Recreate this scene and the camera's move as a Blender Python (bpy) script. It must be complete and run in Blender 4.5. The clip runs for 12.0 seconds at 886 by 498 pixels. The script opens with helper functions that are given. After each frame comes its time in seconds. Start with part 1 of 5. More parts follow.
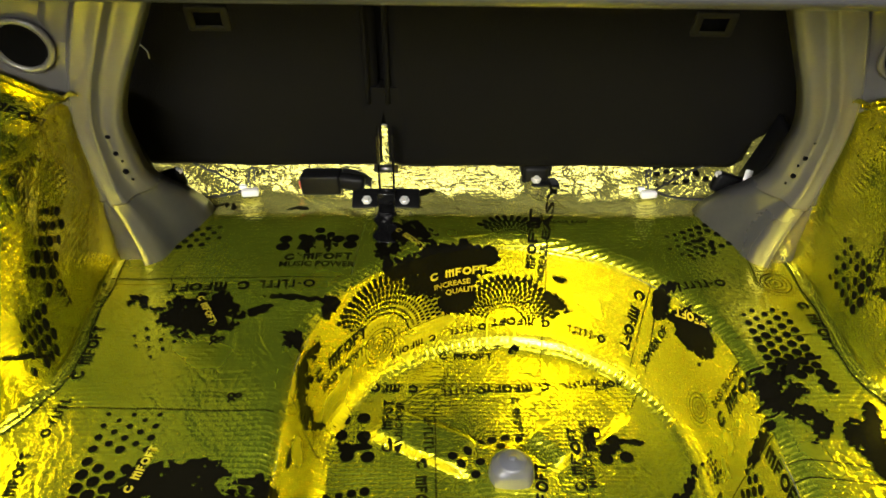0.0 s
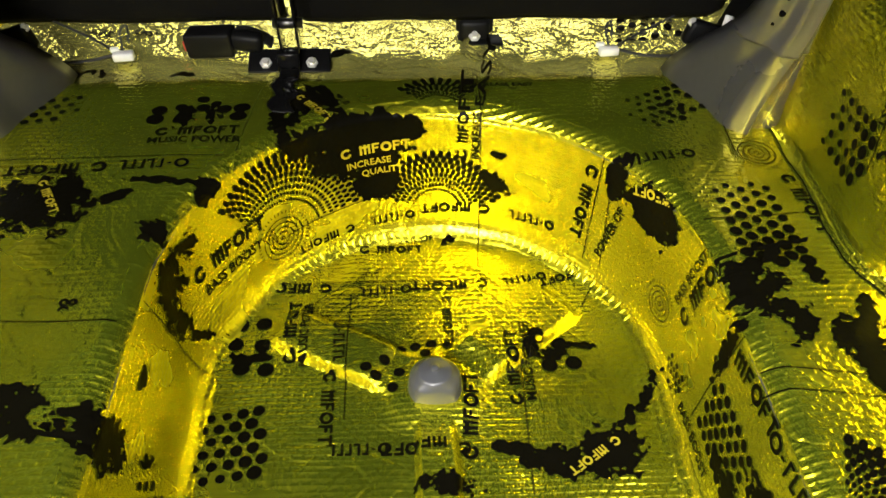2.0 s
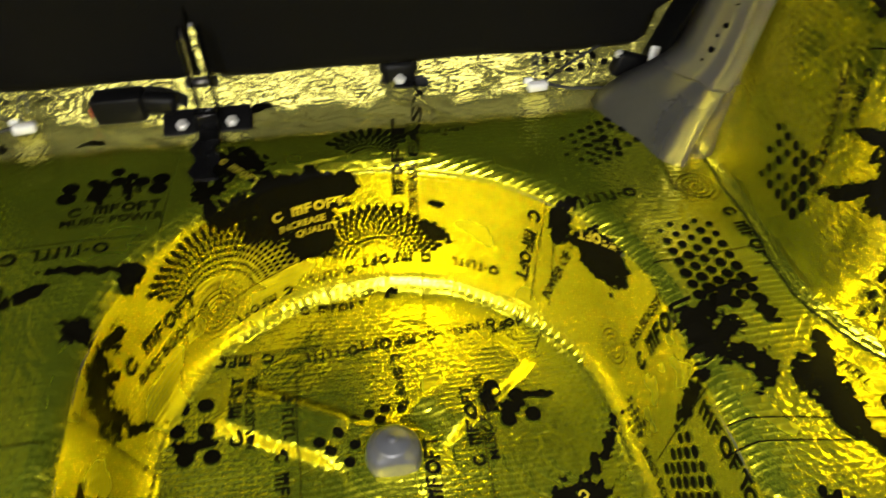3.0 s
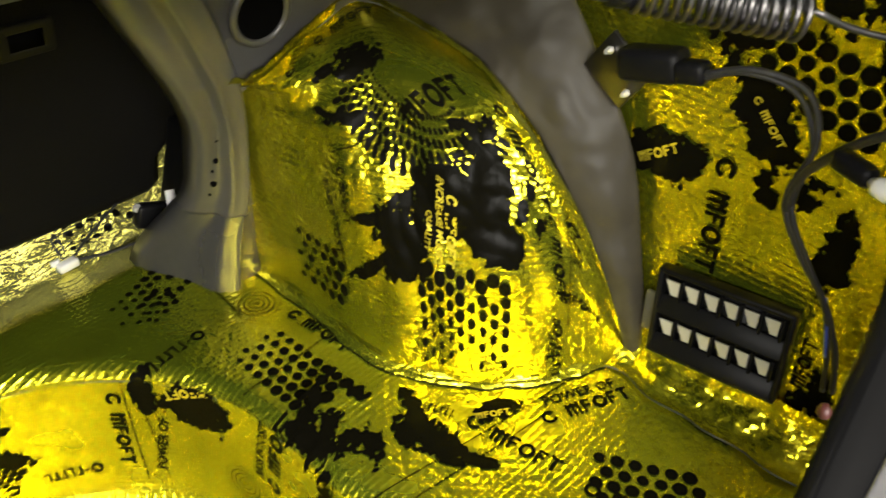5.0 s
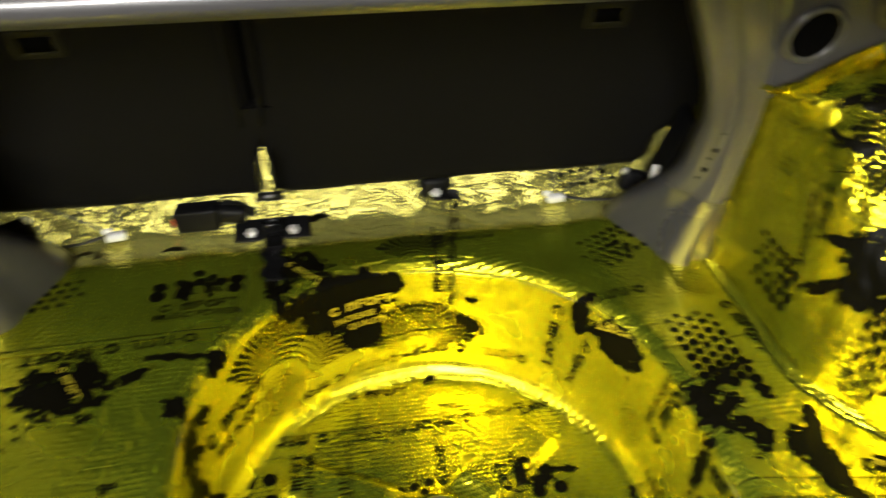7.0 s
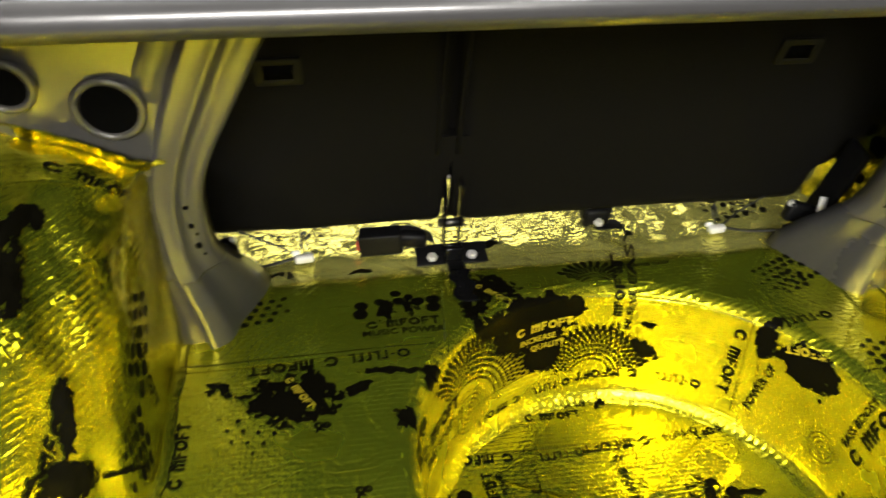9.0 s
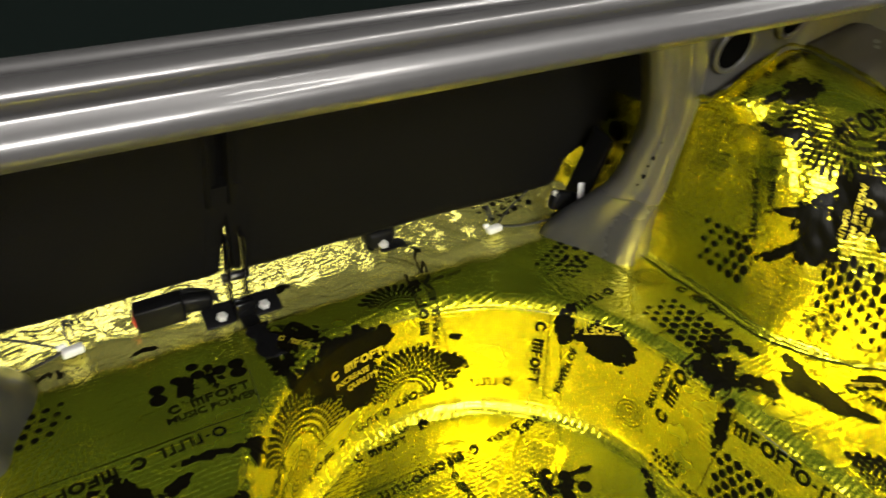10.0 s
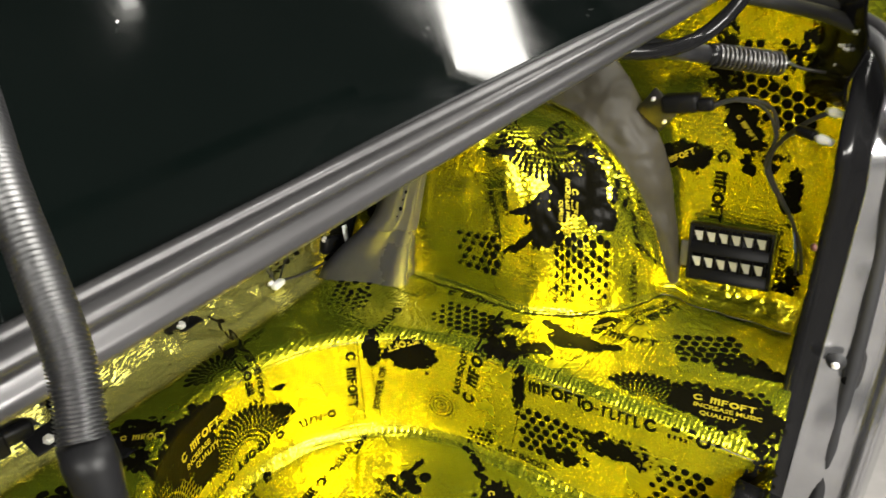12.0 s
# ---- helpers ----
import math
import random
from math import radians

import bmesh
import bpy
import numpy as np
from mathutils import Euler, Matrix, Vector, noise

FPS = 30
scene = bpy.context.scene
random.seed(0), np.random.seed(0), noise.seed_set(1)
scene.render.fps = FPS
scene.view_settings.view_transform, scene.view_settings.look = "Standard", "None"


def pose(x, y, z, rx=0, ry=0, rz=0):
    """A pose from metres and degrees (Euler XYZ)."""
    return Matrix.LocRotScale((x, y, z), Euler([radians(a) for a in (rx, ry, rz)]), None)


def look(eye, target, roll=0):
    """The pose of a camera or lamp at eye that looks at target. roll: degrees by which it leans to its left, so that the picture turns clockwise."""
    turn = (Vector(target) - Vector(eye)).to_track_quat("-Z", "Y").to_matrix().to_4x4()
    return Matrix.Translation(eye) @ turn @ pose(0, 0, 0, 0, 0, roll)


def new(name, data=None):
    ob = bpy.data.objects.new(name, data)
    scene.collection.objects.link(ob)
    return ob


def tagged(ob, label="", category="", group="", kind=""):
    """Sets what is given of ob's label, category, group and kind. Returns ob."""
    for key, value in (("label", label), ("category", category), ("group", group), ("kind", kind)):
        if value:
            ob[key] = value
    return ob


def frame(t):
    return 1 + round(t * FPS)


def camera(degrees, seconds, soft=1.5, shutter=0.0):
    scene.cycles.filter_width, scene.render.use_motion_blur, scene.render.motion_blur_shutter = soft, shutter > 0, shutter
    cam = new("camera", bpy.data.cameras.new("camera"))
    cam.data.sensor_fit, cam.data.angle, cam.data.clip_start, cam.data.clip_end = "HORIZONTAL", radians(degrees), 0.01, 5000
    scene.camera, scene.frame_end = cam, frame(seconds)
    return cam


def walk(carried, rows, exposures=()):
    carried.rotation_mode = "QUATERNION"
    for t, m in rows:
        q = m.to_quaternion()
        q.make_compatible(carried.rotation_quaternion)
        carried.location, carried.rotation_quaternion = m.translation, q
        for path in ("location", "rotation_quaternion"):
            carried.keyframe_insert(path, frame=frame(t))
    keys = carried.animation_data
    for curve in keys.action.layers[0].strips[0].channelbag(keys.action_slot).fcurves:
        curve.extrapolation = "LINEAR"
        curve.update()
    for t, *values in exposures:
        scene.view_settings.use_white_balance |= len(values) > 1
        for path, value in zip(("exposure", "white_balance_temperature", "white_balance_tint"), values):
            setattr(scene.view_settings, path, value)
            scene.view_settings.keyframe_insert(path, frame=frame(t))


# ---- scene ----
cam = camera(59.7, 12.0, shutter=0.5)
PATH = [
    (0, (0.204, 0.244, 0.699), (0.261, 1.855, -0.484), 1.4),
    (0.5, (0.237, 0.268, 0.66), (0.301, 1.868, -0.539), 1.2),
    (1, (0.282, 0.305, 0.611), (0.366, 1.876, -0.624), 1.0),
    (1.5, (0.296, 0.344, 0.563), (0.383, 1.854, -0.746), 1.1),
    (2, (0.307, 0.384, 0.552), (0.39, 1.825, -0.833), 1.1),
    (2.5, (0.312, 0.418, 0.56), (0.391, 1.833, -0.852), 1.0),
    (3, (0.296, 0.458, 0.577), (0.561, 1.881, -0.804), 1.1),
    (3.5, (0.317, 0.474, 0.584), (0.784, 1.902, -0.737), 0.1),
    (3.7, (0.32, 0.476, 0.587), (0.909, 1.885, -0.704), 0.4),
    (5.3, (0.364, 0.429, 0.63), (1.555, 1.528, -0.542), 0.3),
    (5.5, (0.356, 0.424, 0.631), (1.554, 1.527, -0.529), 0.3),
    (6, (0.346, 0.399, 0.641), (1.376, 1.668, -0.511), 0.0),
    (6.5, (0.317, 0.369, 0.651), (0.975, 1.851, -0.519), 0.4),
    (7, (0.227, 0.351, 0.665), (0.516, 1.941, -0.514), 0.7),
    (7.5, (0.124, 0.322, 0.665), (0.13, 1.957, -0.487), 0.3),
    (7.7, (0.088, 0.301, 0.657), (0.022, 1.953, -0.469), 0.3),
    (9.3, (-0.041, 0.364, 0.655), (0.411, 1.998, -0.406), 1.0),
    (9.5, (-0.052, 0.386, 0.656), (0.547, 1.976, -0.4), 1.2),
    (10, (-0.063, 0.405, 0.666), (0.795, 1.878, -0.381), 0.7),
    (10.5, (-0.093, 0.402, 0.665), (0.957, 1.766, -0.355), 0.3),
    (11, (-0.15, 0.403, 0.692), (1.058, 1.631, -0.325), 0.1),
    (11.5, (-0.213, 0.403, 0.725), (1.138, 1.483, -0.278), -0.3),
    (12, (-0.257, 0.399, 0.756), (1.188, 1.386, -0.212), -1.1),
]
walk(cam, [(t, look(eye, target, roll)) for t, eye, target, roll in PATH], exposures=[(0.0, 0.5), (1.0, 0.3), (2.5, 0.12), (3.5, 0.05), (5.5, 0.12), (7.5, 0.15), (9.5, 0.2), (12.0, 0.36)])

# ---- light: a workshop with two ceiling tubes, and added fill lamps ----
world = bpy.data.worlds.new("world")
scene.world = world
world.use_nodes = True
world.node_tree.nodes["Background"].inputs[0].default_value = (0.75, 0.85, 1.0, 1)
world.node_tree.nodes["Background"].inputs[1].default_value = 0.025


def area_lamp(name, eye, target, sx, sy, watts, colour=(1.0, 0.97, 0.9)):
    data = bpy.data.lights.new(name, "AREA")
    data.shape, data.size, data.size_y, data.energy, data.color = "RECTANGLE", sx, sy, watts, colour
    ob = new(name, data)
    ob.matrix_world = look(eye, target)
    return ob


# added fill close behind the boot, no fixture of its own
area_lamp("fill_light_rear", (-0.08, -0.55, 1.05), (0.40, 1.0, 0.0), 0.7, 0.3, 66)
area_lamp("tube_light_rear", (-0.9, -1.6, 2.2), (0.2, 0.8, 0.0), 1.5, 0.12, 26)
# added fill from the left, to brighten the quarter panel and arch
area_lamp("fill_light_side", (-2.0, -0.4, 1.6), (0.8, 0.55, 0.1), 1.4, 0.4, 108)
area_lamp("tube_light_over", (1.1, -0.30, 2.2), (0.2, 0.8, 0.0), 1.5, 0.12, 46)
# added fill from the right, an assumed source for the left-hand surfaces
area_lamp("fill_light_right", (2.5, -0.2, 1.7), (0.1, 0.75, 0.0), 1.4, 0.4, 20)
# added fill in front, standing in for daylight-like spill through the cabin
area_lamp("cabin_fill_light", (0.3, 4.2, 1.75), (0.3, 1.5, 0.1), 2.4, 0.7, 33)


# ---- materials ----
def material(name):
    m = bpy.data.materials.new(name)
    m.use_nodes = True
    t = m.node_tree
    return m, t, t.nodes["Principled BSDF"]


def node(t, kind, **values):
    n = t.nodes.new(kind)
    for k, v in values.items():
        n.inputs[k.replace("_", " ")].default_value = v
    return n


def math_node(t, op, a, b=None):
    n = t.nodes.new("ShaderNodeMath")
    n.operation = op
    for i, v in enumerate((a, b)):
        if v is None:
            continue
        if isinstance(v, (int, float)):
            n.inputs[i].default_value = v
        else:
            t.links.new(v, n.inputs[i])
    return n.outputs[0]


def ramp(t, source, stops):
    n = t.nodes.new("ShaderNodeValToRGB")
    e = n.color_ramp.elements
    while len(e) < len(stops):
        e.new(0.5)
    for k, (p, c) in zip(e, stops):
        k.position, k.color = p, (*c, 1)
    t.links.new(source, n.inputs[0])
    return n.outputs[0]


def paint(name, colour, rough, metal=0.0, grain=60.0, bump=0.05, vary=0.25, coat=0.0, dirt=3.0, spec=0.5):
    """Painted or moulded surface: colour varies at two scales, with a fine grain."""
    m, t, b = material(name)
    co = t.nodes.new("ShaderNodeTexCoord").outputs["Object"]
    big = node(t, "ShaderNodeTexNoise", Scale=dirt, Detail=6.0, Roughness=0.6)
    fine = node(t, "ShaderNodeTexNoise", Scale=grain, Detail=4.0)
    for n in (big, fine):
        t.links.new(co, n.inputs["Vector"])
    lo = [c * (1 - vary) for c in colour]
    hi = [min(1, c * (1 + vary)) for c in colour]
    mixed = math_node(t, "ADD", math_node(t, "MULTIPLY", big.outputs[0], 0.7), math_node(t, "MULTIPLY", fine.outputs[0], 0.3))
    t.links.new(ramp(t, mixed, [(0.3, lo), (0.7, hi)]), b.inputs["Base Color"])
    b.inputs["Metallic"].default_value = metal
    r = math_node(t, "MULTIPLY_ADD", big.outputs[0], 0.3)
    r.node.inputs[2].default_value = rough - 0.15
    t.links.new(r, b.inputs["Roughness"])
    b.inputs["Coat Weight"].default_value = coat
    b.inputs["Specular IOR Level"].default_value = spec
    bm_ = node(t, "ShaderNodeBump", Strength=bump, Distance=0.002)
    t.links.new(fine.outputs[0], bm_.inputs["Height"])
    t.links.new(bm_.outputs[0], b.inputs["Normal"])
    return m


def foil(name, gloss=(0.95, 0.82, 0.030), under=(0.125, 0.185, 0.012), share=0.78, rough=0.21, waffle=0.6, crumple=1.0):
    """Lacquered aluminium foil, embossed with a small waffle, creased and pressed on by hand."""
    m, t, b = material(name)
    uv = t.nodes.new("ShaderNodeUVMap").outputs[0]
    cells = node(t, "ShaderNodeTexBrick", Scale=1.0, Mortar_Size=0.0030, Mortar_Smooth=1.0, Brick_Width=0.0125, Row_Height=0.0076)
    warp = node(t, "ShaderNodeTexNoise", Scale=14.0, Detail=2.0)
    t.links.new(uv, warp.inputs["Vector"])
    sway = t.nodes.new("ShaderNodeVectorMath")
    sway.operation = "MULTIPLY_ADD"
    sway.inputs[1].default_value = (0.008, 0.008, 0)
    t.links.new(warp.outputs[1], sway.inputs[0])
    t.links.new(uv, sway.inputs[2])
    t.links.new(sway.outputs[0], cells.inputs["Vector"])
    grid = math_node(t, "MULTIPLY", cells.outputs["Fac"], 0.5)
    patch = node(t, "ShaderNodeTexNoise", Scale=6.0, Detail=3.0, Roughness=0.6)
    sharp = node(t, "ShaderNodeTexNoise", Scale=8.0, Detail=2.0, Roughness=0.45, Distortion=2.2)
    crease = node(t, "ShaderNodeTexNoise", Scale=19.0, Detail=2.5, Roughness=0.5, Distortion=1.2)
    wide = node(t, "ShaderNodeTexNoise", Scale=7.0, Detail=3.0, Roughness=0.5)
    for n in (patch, crease, wide, sharp):
        t.links.new(uv, n.inputs["Vector"])
    pressed = math_node(t, "MULTIPLY", grid, math_node(t, "MAXIMUM", math_node(t, "MULTIPLY_ADD", patch.outputs[0], 3.0), 0.30))
    pressed.node.inputs[1].links[0].from_node.inputs[0].links[0].from_node.inputs[2].default_value = -0.95
    folds = math_node(t, "ABSOLUTE", math_node(t, "SUBTRACT", crease.outputs[0], 0.5))
    valley = math_node(t, "MINIMUM", math_node(t, "ABSOLUTE", math_node(t, "SUBTRACT", sharp.outputs[0], 0.5)), 0.06)
    rest = math_node(t, "ADD", math_node(t, "MULTIPLY", folds, -1.2 * crumple), math_node(t, "ADD", math_node(t, "MULTIPLY", wide.outputs[0], 0.9), math_node(t, "MULTIPLY", valley, 4.5 * crumple)))
    height = math_node(t, "ADD", math_node(t, "MULTIPLY", pressed, 0.75 * waffle), rest)
    bump = node(t, "ShaderNodeBump", Strength=0.85, Distance=0.0030)
    t.links.new(height, bump.inputs["Height"])
    rnd = t.nodes.new("ShaderNodeObjectInfo").outputs["Random"]
    b.inputs["Metallic"].default_value = 1.0
    t.links.new(ramp(t, math_node(t, "ADD", math_node(t, "MULTIPLY", patch.outputs[0], 0.8), math_node(t, "MULTIPLY", rnd, 0.2)), [(0.25, [c * 0.82 for c in gloss]), (0.75, gloss)]), b.inputs["Base Color"])
    rr = math_node(t, "MULTIPLY_ADD", wide.outputs[0], 0.16)
    rr.node.inputs[2].default_value = rough - 0.08
    t.links.new(rr, b.inputs["Roughness"])
    d = t.nodes.new("ShaderNodeBsdfDiffuse")
    t.links.new(ramp(t, patch.outputs[0], [(0.3, [c * 0.75 for c in under]), (0.7, [c * 1.2 for c in under])]), d.inputs["Color"])
    mix = t.nodes.new("ShaderNodeMixShader")
    mix.inputs[0].default_value = share
    t.links.new(d.outputs[0], mix.inputs[1])
    t.links.new(b.outputs[0], mix.inputs[2])
    for n in (b, d):
        t.links.new(bump.outputs[0], n.inputs["Normal"])
    t.links.new(mix.outputs[0], t.nodes["Material Output"].inputs["Surface"])
    return m


FOIL = foil("yellow_foil", share=0.80, rough=0.25, waffle=0.85, crumple=0.9)
WELL_FOIL = foil("pressed_yellow_foil", share=0.80, rough=0.26, waffle=0.95, crumple=0.42)
CRUMPLED = foil("crumpled_yellow_foil", under=(0.125, 0.17, 0.012), share=0.84, rough=0.20, waffle=0.7, crumple=0.8)
PALE_FOIL = foil("pale_crumpled_foil", gloss=(0.93, 0.85, 0.20), under=(0.42, 0.40, 0.10), share=0.66, rough=0.24, waffle=0.7, crumple=1.7)
INK = paint("black_ink", (0.0024, 0.0022, 0.0012), 0.36, grain=160, bump=0.15, spec=0.03)
INK_GOLD = paint("gold_lettering", (0.55, 0.46, 0.03), 0.35, metal=0.6)
GREY = paint("grey_body_paint", (0.055, 0.053, 0.048), 0.36, metal=0.2, coat=0.12, spec=0.5, grain=90, bump=0.02, vary=0.14)
FILM = paint("tan_dull_film", (0.027, 0.0235, 0.017), 0.55, spec=0.2, grain=50, bump=0.10, vary=0.2, dirt=9.0)
SILVER = paint("silver_body_paint", (0.041, 0.040, 0.041), 0.35, metal=0.6, coat=0.15, spec=0.4, grain=120, bump=0.015, vary=0.10)
FOOT = paint("bright_silver_paint", (0.085, 0.084, 0.086), 0.30, metal=0.65, coat=0.2, spec=0.5, grain=110, bump=0.02, vary=0.12)
DARK_PAINT = paint("dark_glossy_paint", (0.004, 0.004, 0.0042), 0.16, metal=0.0, coat=0.0, spec=0.12, bump=0.02)
BLACK_PLASTIC = paint("black_plastic", (0.0035, 0.0035, 0.0038), 0.45, bump=0.1, spec=0.09)
RUBBER = paint("black_rubber", (0.008, 0.008, 0.009), 0.6, bump=0.1)
FELT = paint("charcoal_felt", (0.0024, 0.0022, 0.0018), 0.95, grain=400, bump=0.5, vary=0.3, spec=0.1)
STEEL = paint("bare_steel", (0.085, 0.082, 0.08), 0.42, metal=1.0, bump=0.05)
BOLT = paint("zinc_bolt", (0.75, 0.74, 0.72), 0.35, metal=0.7, bump=0.03)
WHITE = paint("white_plastic", (0.55, 0.55, 0.53), 0.4, bump=0.02, vary=0.08)
CREAM = paint("cream_flap_rubber", (0.30, 0.29, 0.25), 0.5, bump=0.03, vary=0.1)
GREY_PLASTIC = paint("grey_plastic", (0.048, 0.050, 0.058), 0.3, bump=0.02, vary=0.1)
JAMB = paint("dark_grey_gloss_paint", (0.34, 0.34, 0.35), 0.22, metal=0.9, coat=0.3, spec=0.5, bump=0.02, vary=0.1, dirt=1.2)
# black for the shade inside holes, laid on as flat pieces without real openings
HOLE_SHADE = paint("painted_hole_shade", (0.002, 0.002, 0.002), 0.9, spec=0.0)
TAPE = paint("cloth_tape", (0.004, 0.004, 0.004), 0.7, grain=300, bump=0.4)
CONCRETE = paint("workshop_concrete", (0.22, 0.21, 0.2), 0.8, grain=30, bump=0.3)
PLASTER = paint("workshop_plaster", (0.035, 0.036, 0.035), 0.85, grain=40, bump=0.2)
CONDUIT = paint("grey_corrugated_plastic", (0.0045, 0.0045, 0.005), 0.40, bump=0.04)
BLUE = paint("blue_wire", (0.02, 0.05, 0.4), 0.4)
RED = paint("red_plastic", (0.5, 0.03, 0.02), 0.4)


# ---- mesh helpers ----
def mesh(name, bm, mat, parent=None, label="", kind="", smooth=True):
    data = bpy.data.meshes.new(name)
    bm.to_mesh(data)
    bm.free()
    data.materials.append(mat)
    for p in data.polygons:
        p.use_smooth = smooth
    ob = new(name, data)
    ob.parent = parent
    return tagged(ob, label=label, kind=kind)


def part(name, bm, mat, parent, label="", smooth=True):
    return mesh(name, bm, mat, parent, label, smooth=smooth)


def spline(pts, n):
    """n points spread evenly in parameter over a Catmull-Rom curve through pts."""
    pts = [Vector(p) for p in pts]
    q = [2 * pts[0] - pts[1], *pts, 2 * pts[-1] - pts[-2]]
    out = []
    for k in range(n):
        s = k / (n - 1) * (len(pts) - 1)
        i = min(int(s), len(pts) - 2)
        f = s - i
        a, b, c, d = q[i : i + 4]
        out.append(0.5 * (2 * b + (c - a) * f + (2 * a - 5 * b + 4 * c - d) * f * f + (3 * b - a - 3 * c + d) * f ** 3))
    return out


def sheet(rows, uv=None, thick=0.0, bm=None):
    """A surface through rows of points; uv: its plan in metres, else taken along the surface. thick: gives it a back, behind."""
    bm = bm or bmesh.new()
    layer = bm.loops.layers.uv.verify()
    nu, nv = len(rows), len(rows[0])
    if uv is None:
        uv, along = [], 0.0
        mid = nv // 2
        for i in range(nu):
            along += (Vector(rows[i][mid]) - Vector(rows[i - 1][mid])).length if i else 0.0
            line, run = [], 0.0
            for j in range(nv):
                run += (Vector(rows[i][j]) - Vector(rows[i][j - 1])).length if j else 0.0
                line.append((along, run))
            uv.append(line)
    vs = [[bm.verts.new(p) for p in row] for row in rows]
    for i in range(nu - 1):
        for j in range(nv - 1):
            f = bm.faces.new((vs[i][j], vs[i + 1][j], vs[i + 1][j + 1], vs[i][j + 1]))
            for loop, (a, b) in zip(f.loops, ((i, j), (i + 1, j), (i + 1, j + 1), (i, j + 1))):
                loop[layer].uv = uv[a][b]
    if thick:
        bm.normal_update()
        bmesh.ops.solidify(bm, geom=bm.faces[:], thickness=thick)
    return bm


def box(w, d, h, at=(0, 0, 0), bevel=0.003, m=None, bm=None, segments=2):
    bm = bm or bmesh.new()
    vs = bmesh.ops.create_cube(bm, size=1.0)["verts"]
    bmesh.ops.scale(bm, vec=(w, d, h), verts=vs)
    if bevel:
        edges = list({e for v in vs for e in v.link_edges})
        vs = [g for g in bmesh.ops.bevel(bm, geom=edges, offset=bevel, segments=segments, affect="EDGES", profile=0.5)["verts"]]
    bmesh.ops.transform(bm, matrix=Matrix.Translation(at) @ (m or Matrix()), verts=vs)
    return bm


def tube(pts, radius, sides=12, bm=None, caps=True):
    """A round tube along points; radius: a number, or one for each point."""
    bm = bm or bmesh.new()
    pts = [Vector(p) for p in pts]
    radii = radius if isinstance(radius, (list, tuple)) else [radius] * len(pts)
    rings, side = [], None
    for i, p in enumerate(pts):
        ahead = (pts[min(i + 1, len(pts) - 1)] - pts[max(i - 1, 0)]).normalized()
        if side is None:
            side = ahead.orthogonal().normalized()
        side = (side - ahead * side.dot(ahead)).normalized()
        up = ahead.cross(side)
        rings.append([bm.verts.new(p + radii[i] * (math.cos(a) * side + math.sin(a) * up)) for a in (2 * math.pi * k / sides for k in range(sides))])
    for a, b in zip(rings, rings[1:]):
        for k in range(sides):
            bm.faces.new((a[k], a[(k + 1) % sides], b[(k + 1) % sides], b[k]))
    if caps:
        bm.faces.new(rings[0][::-1])
        bm.faces.new(rings[-1])
    return bm


def lathe(profile, m=None, sides=32, bm=None):
    """A turned form from (radius, height) pairs, standing on z."""
    bm = bm or bmesh.new()
    m = m or Matrix()
    rings = []
    for r, z in profile:
        if r < 1e-6:
            rings.append([bm.verts.new(m @ Vector((0, 0, z)))])
        else:
            rings.append([bm.verts.new(m @ Vector((r * math.cos(a), r * math.sin(a), z))) for a in (2 * math.pi * k / sides for k in range(sides))])
    for a, b in zip(rings, rings[1:]):
        for k in range(sides):
            k2 = (k + 1) % sides
            if len(a) == 1 and len(b) > 1:
                bm.faces.new((a[0], b[k2], b[k]))
            elif len(b) == 1 and len(a) > 1:
                bm.faces.new((a[k], a[k2], b[0]))
            elif len(a) > 1:
                bm.faces.new((a[k], a[k2], b[k2], b[k]))
    return bm


def thing(name, label, category, at=(0, 0, 0), group="", kind=""):
    ob = new(name)
    ob.location = at
    ob.empty_display_size = 0.02
    return tagged(ob, label, category, group, kind)


def facing(at, normal, up=(0, 0, 1)):
    """A frame at a place whose z looks along normal."""
    z = Vector(normal).normalized()
    x = Vector(up).cross(z)
    x = x.normalized() if x.length > 1e-6 else Vector((1, 0, 0))
    return Matrix.Translation(at) @ Matrix((x, z.cross(x), z)).transposed().to_4x4()


# ---- workshop round the car ----
CX, WX, WY, WR = 0.262, 0.332, 0.93, 0.29
for name, w, d, h, at, mat in (
    ("workshop_floor", 9, 9, 0.1, (0.3, 1, -0.7), CONCRETE),
    ("workshop_ceiling", 9, 9, 0.1, (0.3, 1, 2.35), PLASTER),
    ("wall_north", 9, 0.1, 3.1, (0.3, 5.45, 0.8), PLASTER),
    ("wall_south", 9, 0.1, 3.1, (0.3, -3.45, 0.8), PLASTER),
    ("wall_east", 0.1, 9, 3.1, (4.75, 1, 0.8), PLASTER),
    ("wall_west", 0.1, 9, 3.1, (-4.15, 1, 0.8), PLASTER),
):
    mesh(name, box(w, d, h, at, bevel=0), mat, label="plain grey workshop " + name.split("_")[0], kind="structure", smooth=False)


# ---- boot floor, lined with foil ----
def wobble(p, size=9.0, depth=0.0016):
    return depth * noise.noise(Vector(p) * size)


def crinkle(s, reach):
    """Short folds across a bend of the foil, s metres along it; reach: 0 flat to 1 in the bend."""
    return reach * (0.0016 * noise.noise((s * 70, 3.1, 0.0)) + 0.0011 * noise.noise((s * 150, 7.7, 0.0)))


def well_edge(x, y):
    """How far a place lies outside the well's rim: round in front, straight along the sides, closed behind."""
    if y >= WY:
        return math.hypot(x - WX, y - WY) - WR
    return max(abs(x - WX) - WR, WELL_REAR - y)


def well_reach(a):
    """From the well's middle to its rim along the angle a."""
    c, s = math.cos(a), math.sin(a)
    if s >= 0:
        return WR
    return min(WR / max(abs(c), 1e-6), (WY - WELL_REAR) / max(-s, 1e-6))


